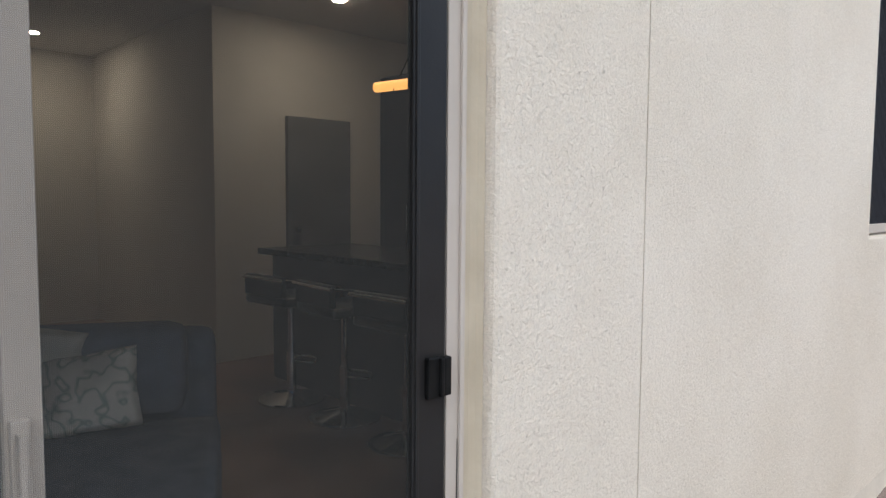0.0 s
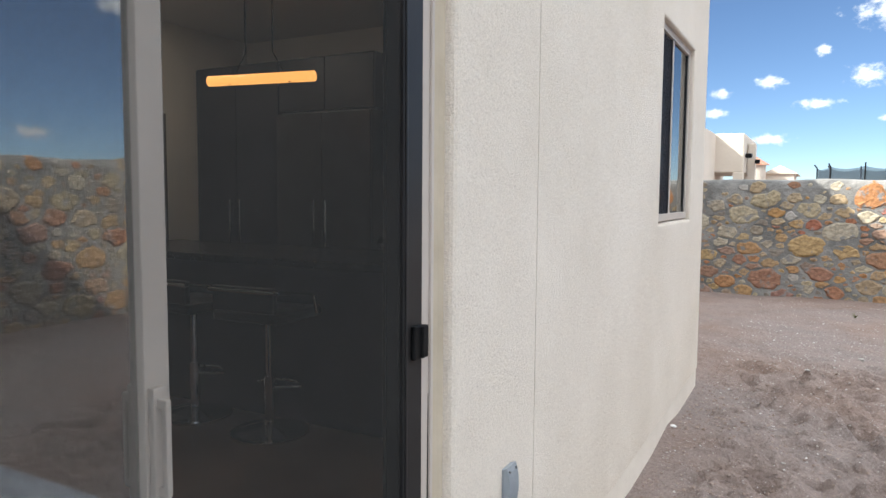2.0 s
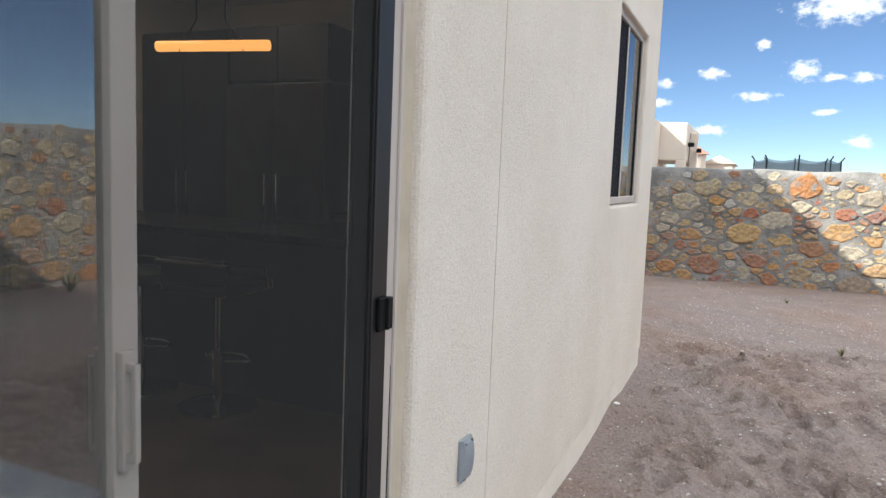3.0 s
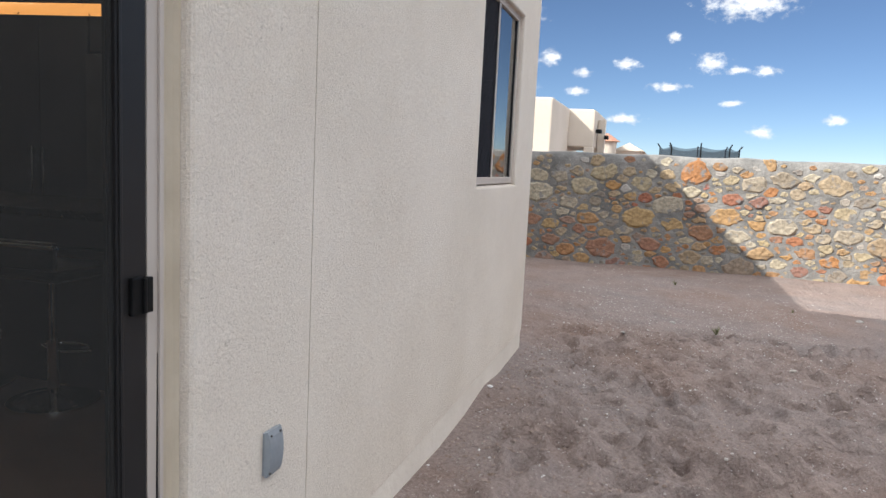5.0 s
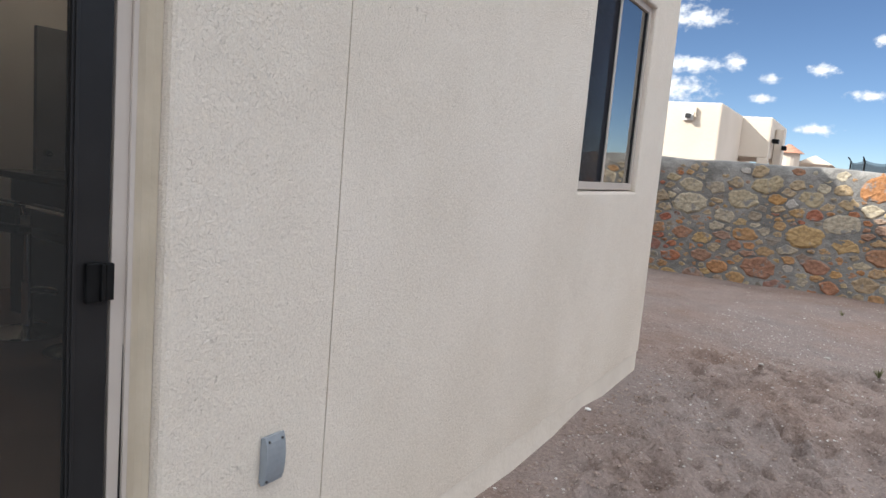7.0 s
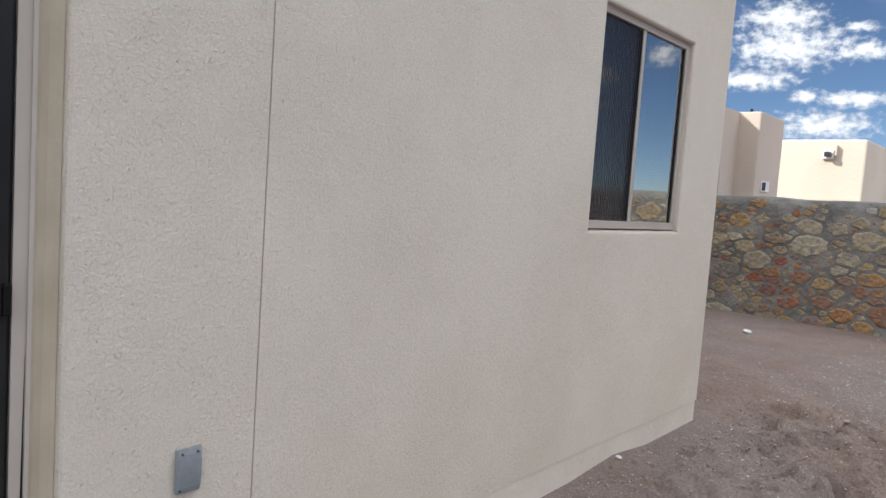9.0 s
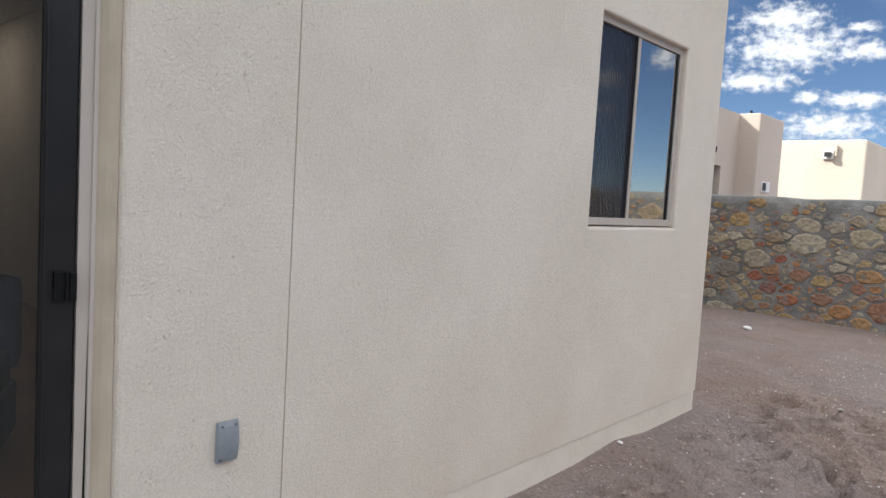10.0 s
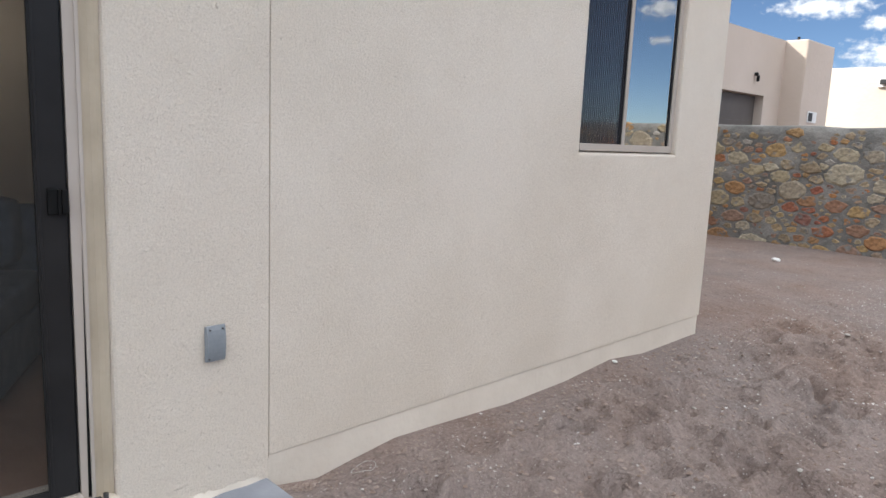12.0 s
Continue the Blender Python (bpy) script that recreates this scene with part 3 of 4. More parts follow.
# ---- sliding door ----
def build_door():
    d = thing("door_1", "open sliding glass patio door with closed dark insect screen", "door", "structure")
    bm = bmesh.new()
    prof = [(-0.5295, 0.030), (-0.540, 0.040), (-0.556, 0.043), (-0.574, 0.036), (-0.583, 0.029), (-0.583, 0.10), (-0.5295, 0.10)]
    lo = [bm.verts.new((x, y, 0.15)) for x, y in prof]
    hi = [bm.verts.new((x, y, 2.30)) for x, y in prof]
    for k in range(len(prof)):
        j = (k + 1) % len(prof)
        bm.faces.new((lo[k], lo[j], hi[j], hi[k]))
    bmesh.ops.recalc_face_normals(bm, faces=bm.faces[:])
    part("reveal", bm, M_REVEAL_SHADED, d, "beige sealed stucco return, darkened in colour for its recess shade", smooth=False)
    bm = boxes(((-0.624, 0.034, 0.15), (-0.5835, 0.126, 2.28), 0.002), ((-0.594, 0.027, 0.15), (-0.5835, 0.034, 2.28), 0.0015))
    part("jamb", bm, M_TAN, d, "tan aluminium jamb")
    # dark wedge laid on the jamb in place of a tapering shadow gap
    bm = bmesh.new()
    ca = [bm.verts.new(c) for c in ((-0.604, 0.0325, 0.16), (-0.5945, 0.0325, 0.16), (-0.5955, 0.0325, 0.95), (-0.604, 0.036, 0.16), (-0.5945, 0.036, 0.16), (-0.5955, 0.036, 0.95))]
    for f in ((0, 1, 2), (5, 4, 3), (0, 3, 4, 1), (1, 4, 5, 2), (2, 5, 3, 0)):
        bm.faces.new([ca[k] for k in f])
    part("gasket", bm, M_BLACK, d, "black wedge standing for the shadow gap at the jamb foot")
    bm = bmesh.new()
    prof = [(-0.6345, 0.046), (-0.6245, 0.046), (-0.6245, 0.128), (-0.6345, 0.128)]
    lo = [bm.verts.new((x, y, 0.178)) for x, y in prof]
    hi = [bm.verts.new((x, y, 2.235)) for x, y in prof]
    for k in range(4):
        bm.faces.new((lo[k], lo[(k + 1) % 4], hi[(k + 1) % 4], hi[k]))
    bmesh.ops.recalc_face_normals(bm, faces=bm.faces[:])
    add_box(bm, (-0.640, 0.085, 0.178), (-0.6345, 0.093, 2.235))
    add_box(bm, (-0.638, 0.120, 0.178), (-0.6345, 0.128, 2.235))
    part("lining", bm, M_BRONZE, d, "dark bronze jamb lining")
    part("jamb", boxes(((-2.355, 0.012, 0.15), (-2.31, 0.16, 2.28), 0.002)), M_TAN, d)
    part("head", boxes(((-2.31, 0.012, 2.235), (-0.624, 0.16, 2.28), 0.002)), M_TAN, d)
    bm = boxes(((-2.31, 0.005, 0.15), (-0.624, 0.16, 0.178), 0.002), ((-2.31, 0.030, 0.178), (-0.64, 0.036, 0.184)), ((-2.31, 0.085, 0.178), (-0.64, 0.09, 0.192)))
    part("threshold", bm, M_TAN, d, "tan aluminium sill with tracks")
    sc = part("screen_frame", boxes(((-0.712, 0.028, 0.186), (-0.6335, 0.045, 2.232), 0.003), ((-0.707, 0.024, 0.19), (-0.699, 0.029, 2.228), 0.002)), M_BRONZE, d, "dark bronze screen frame")
    part("stile", boxes(((-1.62, 0.028, 0.186), (-1.57, 0.045, 2.232), 0.003)), M_BRONZE, sc)
    part("rail", boxes(((-1.57, 0.028, 0.186), (-0.712, 0.045, 0.215), 0.003)), M_BRONZE, sc)
    part("rail", boxes(((-1.57, 0.028, 2.19), (-0.712, 0.045, 2.232), 0.003)), M_BRONZE, sc)
    net = part("screen", boxes(((-1.57, 0.036, 0.215), (-0.712, 0.0363, 2.19))), M_SCREEN, sc, "fine dark insect mesh")
    net.visible_shadow = False
    bm = boxes(((-0.684, 0.016, 1.044), (-0.654, 0.0275, 1.120), 0.004), ((-0.659, 0.009, 1.046), (-0.650, 0.0275, 1.117), 0.003), ((-0.648, 0.012, 1.046), (-0.631, 0.0275, 1.117), 0.003), ((-0.662, 0.017, 1.05), (-0.640, 0.0275, 1.112), 0.002))
    part("latch", bm, M_BLACK, d, "black plastic screen latch")
    pane_frame = part("sash", boxes(((-1.320, 0.075, 0.195), (-1.277, 0.110, 2.232), 0.003)), M_TAN, d, "tan sliding sash")
    part("stile", boxes(((-2.29, 0.075, 0.195), (-2.23, 0.110, 2.232), 0.003)), M_TAN, pane_frame)
    part("rail", boxes(((-2.23, 0.075, 0.195), (-1.320, 0.110, 0.275), 0.003)), M_TAN, pane_frame)
    part("rail", boxes(((-2.23, 0.075, 2.17), (-1.320, 0.110, 2.232), 0.003)), M_TAN, pane_frame)
    g = part("pane", boxes(((-2.23, 0.090, 0.275), (-1.320, 0.094, 2.17))), M_DOORGLASS, pane_frame)
    g.visible_shadow = False
    bm = boxes(((-1.316, 0.062, 0.962), (-1.294, 0.075, 1.132), 0.003), ((-1.311, 0.044, 0.977), (-1.301, 0.054, 1.117), 0.003), ((-1.311, 0.05, 0.977), (-1.301, 0.066, 0.991), 0.002),
               ((-1.311, 0.05, 1.103), (-1.301, 0.066, 1.117), 0.002))
    part("handle", bm, M_TAN, pane_frame, "tan pull handle")
    bm = boxes(((-1.325, 0.111, 0.985), (-1.300, 0.120, 1.165), 0.003), ((-1.316, 0.14, 1.0), (-1.301, 0.155, 1.15), 0.004), ((-1.316, 0.115, 1.0), (-1.301, 0.15, 1.016), 0.002),
               ((-1.316, 0.115, 1.134), (-1.301, 0.15, 1.15), 0.002))
    part("handle", bm, M_BLACK, pane_frame, "black inner handle")


build_door()


# ---- window ----
def build_window():
    x0, x1, z0, z1 = WIN
    w = thing("window_1", "tan aluminium sliding window with a screened half", "window", "structure")
    fr = part("window_frame", boxes(((x0, 0.030, z0 + 0.012), (x0 + 0.03, 0.11, z1), 0.002)), M_TAN, w)
    part("jamb", boxes(((x1 - 0.04, 0.030, z0 + 0.012), (x1, 0.11, z1), 0.002)), M_TAN, fr)
    part("head", boxes(((x0 + 0.03, 0.030, z1 - 0.035), (x1 - 0.04, 0.11, z1), 0.002)), M_TAN, fr)
    part("sill", boxes(((x0 + 0.03, 0.022, z0 + 0.012), (x1 - 0.04, 0.11, z0 + 0.050), 0.002)), M_TAN, fr)
    xm = x0 + 0.447
    part("meeting_rail", boxes(((xm - 0.012, 0.034, z0 + 0.05), (xm + 0.018, 0.080, z1 - 0.035), 0.002)), M_TAN, fr)
    part("sash", boxes(((xm - 0.022, 0.037, z0 + 0.05), (xm - 0.013, 0.065, z1 - 0.036), 0.002)), M_BRONZE, w, "dark screen stile")
    part("sash", boxes(((x1 - 0.054, 0.037, z0 + 0.05), (x1 - 0.0405, 0.10, z1 - 0.036), 0.002)), M_BRONZE, w, "dark sash edge")
    net = part("screen", boxes(((x0 + 0.03, 0.044, z0 + 0.05), (xm - 0.022, 0.0444, z1 - 0.036))), M_WINSCREEN, w, "ribbed dark insect screen")
    net.visible_shadow = False
    for a, b, y in ((x0 + 0.03, xm - 0.023, 0.050), (xm + 0.018, x1 - 0.054, 0.044)):
        g = part("pane", boxes(((a, y, z0 + 0.05), (b, y + 0.003, z1 - 0.036))), M_WINGLASS, w)
        g.visible_shadow = False
    bm = bmesh.new()
    bm2 = [bm.verts.new(c) for c in ((x0 + 0.002, 0.004, z0 + 0.001), (x1 - 0.002, 0.004, z0 + 0.001), (x1 - 0.002, 0.111, z0 + 0.012), (x0 + 0.002, 0.111, z0 + 0.012),
                                     (x0 + 0.002, 0.004, z0 - 0.02), (x1 - 0.002, 0.004, z0 - 0.02), (x1 - 0.002, 0.111, z0 - 0.02), (x0 + 0.002, 0.111, z0 - 0.02))]
    for f in ((0, 1, 2, 3), (7, 6, 5, 4), (0, 4, 5, 1), (1, 5, 6, 2), (2, 6, 7, 3), (3, 7, 4, 0)):
        bm.faces.new([bm2[k] for k in f])
    part("window_sill", bm, M_STUCCO, w)


build_window()


# ---- interior ----
def build_room():
    st = lambda ob, lab, cat: tagged(ob, lab, cat, kind="structure")
    st(part("floor", boxes(((-5.98, 0.16, 0.05), (3.06, 6.75, 0.17))), M_TILE), "dark reddish-brown floor of the living room", "floor")
    st(part("ceiling", boxes(((-5.98, 0.23, 2.78), (3.06, 6.75, 2.90))), M_CEILING), "plain painted living-room ceiling", "ceiling")
    st(part("wall_back", boxes(((0.84, 4.0, 0.17), (3.06, 4.15, 2.78))), M_WALL_IN), "plain greige interior wall", "wall")
    st(part("wall_hall", boxes(((-5.98, 6.6, 0.17), (0.84, 6.75, 2.78)), ((0.84, 4.15, 0.17), (0.95, 6.6, 2.78))), M_WALL_IN), "plain greige wall behind the sofa", "wall")
    st(part("wall_west_inner", boxes(((-5.98, 0.23, 0.17), (-5.85, 6.6, 2.78))), M_WALL_IN), "plain greige side wall", "wall")
    st(part("wall_south_inner", boxes(((3.0, 0.23, 0.17), (3.06, 4.0, 2.78))), M_WALL_IN), "plain greige kitchen wall", "wall")
    dr = thing("door_2", "closed grey interior door in the greige wall", "door", "structure")
    part("panel", boxes(((1.43, 3.955, 0.175), (2.03, 3.998, 2.04), 0.004)), M_DOOR_IN, dr)
    bm = bmesh.new()
    rod(bm, (1.50, 3.95, 1.15), (1.50, 3.91, 1.15), 0.025, 12)
    part("door_handle", bm, M_CHROME, dr)

    isl = thing("kitchen_island", "dark kitchen island with an overhanging bar top", "island")
    part("body", boxes(((0.94, 1.0, 0.172), (1.62, 3.36, 1.02), 0.006)), M_DARKWOOD, isl)
    part("worktop", boxes(((0.86, 0.95, 1.021), (1.66, 3.42, 1.062), 0.006)), M_COUNTER, isl, "polished dark bar top")

    for k, (y0, y1, z1, mat, nm, lab) in enumerate(((3.05, 3.95, 2.44, M_DARKWOOD, "tall_cabinet", "tall dark kitchen cabinet in the corner"),
                                                   (2.15, 3.04, 2.02, M_FRIDGE, "refrigerator", "dark steel refrigerator beside the tall cabinet"))):
        c = thing(nm, lab, "cabinet" if k == 0 else "refrigerator")
        x0 = 2.36 if k == 0 else 2.32
        part("body", boxes(((x0, y0, 0.172), (2.995, y1, z1), 0.004)), mat, c)
        ym = (y0 + y1) / 2
        for a, b in ((y0 + 0.006, ym - 0.003), (ym + 0.003, y1 - 0.006)):
            dd = part("door", boxes(((x0 - 0.022, a, 0.2), (x0 - 0.001, b, z1 - 0.01), 0.003)), mat, c)
            bm = bmesh.new()
            hy = b - 0.05 if a < ym - 0.1 else a + 0.05
            rod(bm, (x0 - 0.05, hy, 0.95), (x0 - 0.05, hy, 1.35), 0.008)
            rod(bm, (x0 - 0.05, hy, 0.99), (x0 - 0.02, hy, 0.99), 0.006)
            rod(bm, (x0 - 0.05, hy, 1.31), (x0 - 0.02, hy, 1.31), 0.006)
            part("handle", bm, M_CHROME, dd, "chrome bar handle")
    oc = thing("fridge_cabinet", "dark cabinet bridging the top of the refrigerator", "cabinet")
    part("body", boxes(((2.36, 2.15, 2.03), (2.995, 3.04, 2.44), 0.004)), M_DARKWOOD, oc)
    for a in (2.156, 2.598):
        part("door", boxes(((2.338, a, 2.04), (2.359, a + 0.436, 2.43), 0.003)), M_DARKWOOD, oc)
    up = thing("wall_cabinet", "dark wall cabinets hanging above the counter", "cabinet")
    part("body", boxes(((2.62, 0.5, 1.6), (2.995, 2.14, 2.44), 0.004)), M_DARKWOOD, up)
    for a in (0.51, 1.06, 1.60):
        part("door", boxes(((2.60, a, 1.61), (2.619, a + 0.53, 2.43), 0.003)), M_DARKWOOD, up)
    base = thing("base_cabinet", "dark base cabinets along the kitchen wall", "cabinet")
    part("body", boxes(((2.42, 0.3, 0.172), (2.995, 2.14, 1.04), 0.004)), M_DARKWOOD, base)
    part("worktop", boxes(((2.38, 0.28, 1.041), (2.995, 2.145, 1.08), 0.004)), M_COUNTER, base)
    for a in (0.32, 0.93, 1.54):
        part("door", boxes(((2.40, a, 0.27), (2.419, a + 0.59, 1.03), 0.003)), M_DARKWOOD, base)
    ol = thing("wall_socket", "white double socket on the kitchen wall", "socket")
    part("plate", boxes(((2.990, 1.75, 1.22), (2.999, 1.83, 1.34), 0.002)), M_WHITE, ol)
    part("outlet", boxes(((2.986, 1.77, 1.25), (2.990, 1.81, 1.31), 0.001)), M_WHITE, ol)


build_room()


def bar_stool():
    s = thing("bar_stool", "chrome bar stool with a low-backed black seat at the island", "stool", group="stools at the island")
    bm = bmesh.new()
    rod(bm, (0, 0, 0.0), (0, 0, 0.012), 0.20, 28)
    rod(bm, (0, 0, 0.012), (0, 0, 0.05), 0.17, 28, 0.035)
    part("base", bm, M_CHROME, s, "round chrome base")
    bm = bmesh.new()
    rod(bm, (0, 0, 0.05), (0, 0, 0.30), 0.028, 14)
    rod(bm, (0, 0, 0.30), (0, 0, 0.60), 0.018, 14)
    part("column", bm, M_CHROME, s, "chrome gas column")
    bm = boxes(((-0.19, -0.20, 0.60), (0.19, 0.20, 0.655), 0.02))
    part("seat", bm, M_SEAT, s, "black padded seat", smooth=True)
    bm = boxes(((-0.20, -0.19, 0.655), (-0.165, 0.19, 0.78), 0.012))
    part("backrest", bm, M_SEAT, s)
    bm = bmesh.new()
    for y in (-0.205, 0.205):
        rod(bm, (-0.19, y, 0.76), (0.10, y, 0.72), 0.009)
        rod(bm, (0.10, y, 0.72), (0.13, y, 0.62), 0.009)
    rod(bm, (-0.205, -0.205, 0.76), (-0.205, 0.205, 0.76), 0.009)
    part("arm", bm, M_CHROME, s, "bent chrome rail")
    bm = bmesh.new()
    pts = [(0.16 * math.cos(a), 0.15 * math.sin(a), 0.24) for a in [math.pi * (0.15 + 0.7 * k / 8) - math.pi / 2 for k in range(9)]]
    for a, b in zip(pts, pts[1:]):
        rod(bm, a, b, 0.008, 8)
    rod(bm, (0, 0, 0.24), pts[0], 0.008, 8)
    rod(bm, (0, 0, 0.24), pts[-1], 0.008, 8)
    part("footrest", bm, M_CHROME, s)
    return s


stool = bar_stool()
stool.matrix_basis = pose(0.74, 2.80, 0.171, 0, 0, 5)
copy_thing(stool, pose(0.76, 2.28, 0.171, 0, 0, -4))
copy_thing(stool, pose(0.74, 1.72, 0.171, 0, 0, 3))


SOFA_AT = pose(-0.33, 1.55, 0, 0, 0, -27) @ pose(0.42, -1.5, 0)


def build_sofa():
    s = thing("sofa", "navy upholstered sofa just inside the patio door", "sofa")
    s.matrix_basis = SOFA_AT
    bm = boxes(((-2.9, 0.62, 0.20), (-0.42, 1.62, 0.44), 0.03), ((-2.9, 0.66, 0.172), (-2.8, 0.76, 0.20)), ((-0.55, 0.66, 0.172), (-0.45, 0.76, 0.20)), ((-2.9, 1.5, 0.172), (-2.8, 1.6, 0.20)),
               ((-0.55, 1.5, 0.172), (-0.45, 1.6, 0.20)))
    part("base", bm, M_SOFA, s)
    for a, b in ((-2.88, -1.66), (-1.65, -0.42)):
        part("seat_cushion", boxes(((a, 0.60, 0.44), (b, 1.50, 0.60), 0.04)), M_SOFA, s, smooth=True)
        part("back_cushion", boxes(((a, 1.48, 0.60), (b - (0.02 if b < -1 else 0.12), 1.72, 0.93), 0.07)), M_SOFA, s, smooth=True)
    part("backrest", boxes(((-2.9, 1.68, 0.44), (-0.44, 1.86, 0.88), 0.06)), M_SOFA, s, smooth=True)


def cushion(name, label, mat, size, m, tall=1.0):
    bm = bmesh.new()
    n = 14
    grid = {}
    for side in (1, -1):
        for i in range(n + 1):
            for j in range(n + 1):
                u, v = i / n * 2 - 1, j / n * 2 - 1
                puff = (max(0, 1 - u * u) * max(0, 1 - v * v)) ** 0.45
                pin = 1 - 0.10 * (1 - max(abs(u), abs(v))) - 0.06 * (1 - abs(u * v))
                edge = i in (0, n) or j in (0, n)
                key = (i, j, 0 if edge else side)
                if key not in grid:
                    grid[key] = bm.verts.new((u * size * pin, side * puff * size * 0.28 + 0.01 * noise.noise(Vector((u * 2, v * 2, side))), v * size * pin * tall))
        for i in range(n):
            for j in range(n):
                k = [(i, j), (i + 1, j), (i + 1, j + 1), (i, j + 1)]
                q = [grid[a, b, 0 if a in (0, n) or b in (0, n) else side] for a, b in k]
                if len(set(q)) == 4:
                    bm.faces.new(q if side < 0 else q[::-1])
    ob = part(name, bm, mat, None, smooth=True)
    ob.matrix_basis = m
    return tagged(ob, label, "cushion")


build_sofa()
cushion("cushion", "white cushion with fine teal-grey line pattern on the sofa", M_PILLOW, 0.185, SOFA_AT @ pose(-0.86, 1.38, 0.735, -18, -8, -6), 0.74)
cushion("cushion", "plain grey-blue cushion leaning on the sofa back", M_SOFA, 0.22, SOFA_AT @ pose(-1.32, 1.37, 0.81, -20, -6, -4))
cushion("cushion", "pale grey cushion behind the patterned one", M_PALE_CLOTH, 0.17, SOFA_AT @ pose(-1.06, 1.45, 0.80, -12, 14, 3))


def pendant_lamp():
    a, b = Vector((1.37, 2.77, 2.12)), Vector((1.47, 2.0, 2.115))
    p = thing("pendant_lamp", "long warm glowing tube pendant above the island", "lamp")
    bm = bmesh.new()
    rod(bm, a, b, 0.033, 18)
    part("tube", bm, M_LAMP, p, "glowing amber tube", smooth=True)
    d = (b - a).normalized()
    for f in (0.36, 0.62):
        q = a.lerp(b, f)
        bm = bmesh.new()
        rod(bm, q + Vector((0, 0, 0.16)), (q.x, q.y, 2.775), 0.005, 6)
        part("cable", bm, M_BLACK, p)
    bm = bmesh.new()
    for f, g in ((0.22, 0.36), (0.80, 0.62)):
        rod(bm, a.lerp(b, f) + Vector((-0.02, 0, -0.035)), a.lerp(b, g) + Vector((0, 0, 0.16)), 0.004, 6)
        part("bracket", bm, M_BLACK, p)
        bm = bmesh.new()
    bm = bmesh.new()
    q = a.lerp(b, 0.49)
    add_box(bm, (q.x - 0.03, q.y - 0.18, 2.75), (q.x + 0.03, q.y + 0.18, 2.779), 0.005)
    part("canopy", bm, M_BLACK, p)


def ceiling_spot(x, y):
    c = thing("ceiling_spot", "small warm recessed spot in the ceiling", "lamp", group="recessed ceiling spots")
    bm = bmesh.new()
    rod(bm, (x, y, 2.768), (x, y, 2.779), 0.06, 24)
    part("rim", bm, M_WHITE, c)
    bm = bmesh.new()
    rod(bm, (x, y, 2.764), (x, y, 2.7675), 0.042, 24)
    part("bulb", bm, M_SPOT, c, "warm glowing lens")


pendant_lamp()
ceiling_spot(1.40, 3.22)
ceiling_spot(0.14, 5.83)


# ---- on the wall ----
def outlet_box():
    x0, x1, z0, z1 = -0.243, -0.171, 0.535, 0.657
    o = thing("outlet_box", "grey weatherproof outlet box screwed to the stucco", "outlet box")
    part("body", boxes(((x0 + 0.003, -0.012, z0 + 0.003), (x1 - 0.003, 0.01, z1 - 0.003), 0.002)), M_BOX, o)
    bm = bmesh.new()
    n = 8
    rows = []
    for k in range(n + 1):
        u = k / n
        z = z0 + (z1 - z0) * u
        bulge = -0.014 - 0.010 * math.sin(math.pi * u) ** 0.6 if 0 < u < 1 else -0.014
        rows.append([bm.verts.new((x, y, z)) for x, y in ((x0, -0.008), (x0 + 0.004, bulge), (x1 - 0.004, bulge), (x1, -0.008))])
    for a, b in zip(rows, rows[1:]):
        for j in range(3):
            bm.faces.new((a[j], a[j + 1], b[j + 1], b[j]))
    bm.faces.new(rows[0][::-1])
    bm.faces.new(rows[-1])
    bmesh.ops.recalc_face_normals(bm, faces=bm.faces[:])
    part("cover", bm, M_BOX, o, "bowed grey flap", smooth=False)
    for x, z in ((x0 + 0.014, z1 - 0.012), (x1 - 0.014, z1 - 0.012), (x0 + 0.010, z0 + 0.010)):
        bm = bmesh.new()
        rod(bm, (x, -0.010, z), (x, -0.0215, z), 0.0032, 10)
        part("screw", bm, M_STEEL, o)


outlet_box()


# ---- stone walls ----
def clip_cell(poly, mx, mz, dx, dz):
    """The part of a polygon on the near side of the line through (mx, mz) across the way (dx, dz)."""
    out = []
    for k in range(len(poly)):
        p, q = poly[k], poly[(k + 1) % len(poly)]
        a, c = (p[0] - mx) * dx + (p[1] - mz) * dz, (q[0] - mx) * dx + (q[1] - mz) * dz
        if a <= 0:
            out.append(p)
        if (a < 0 < c) or (c < 0 < a):
            f = a / (a - c)
            out.append((p[0] + (q[0] - p[0]) * f, p[1] + (q[1] - p[1]) * f))
    return out


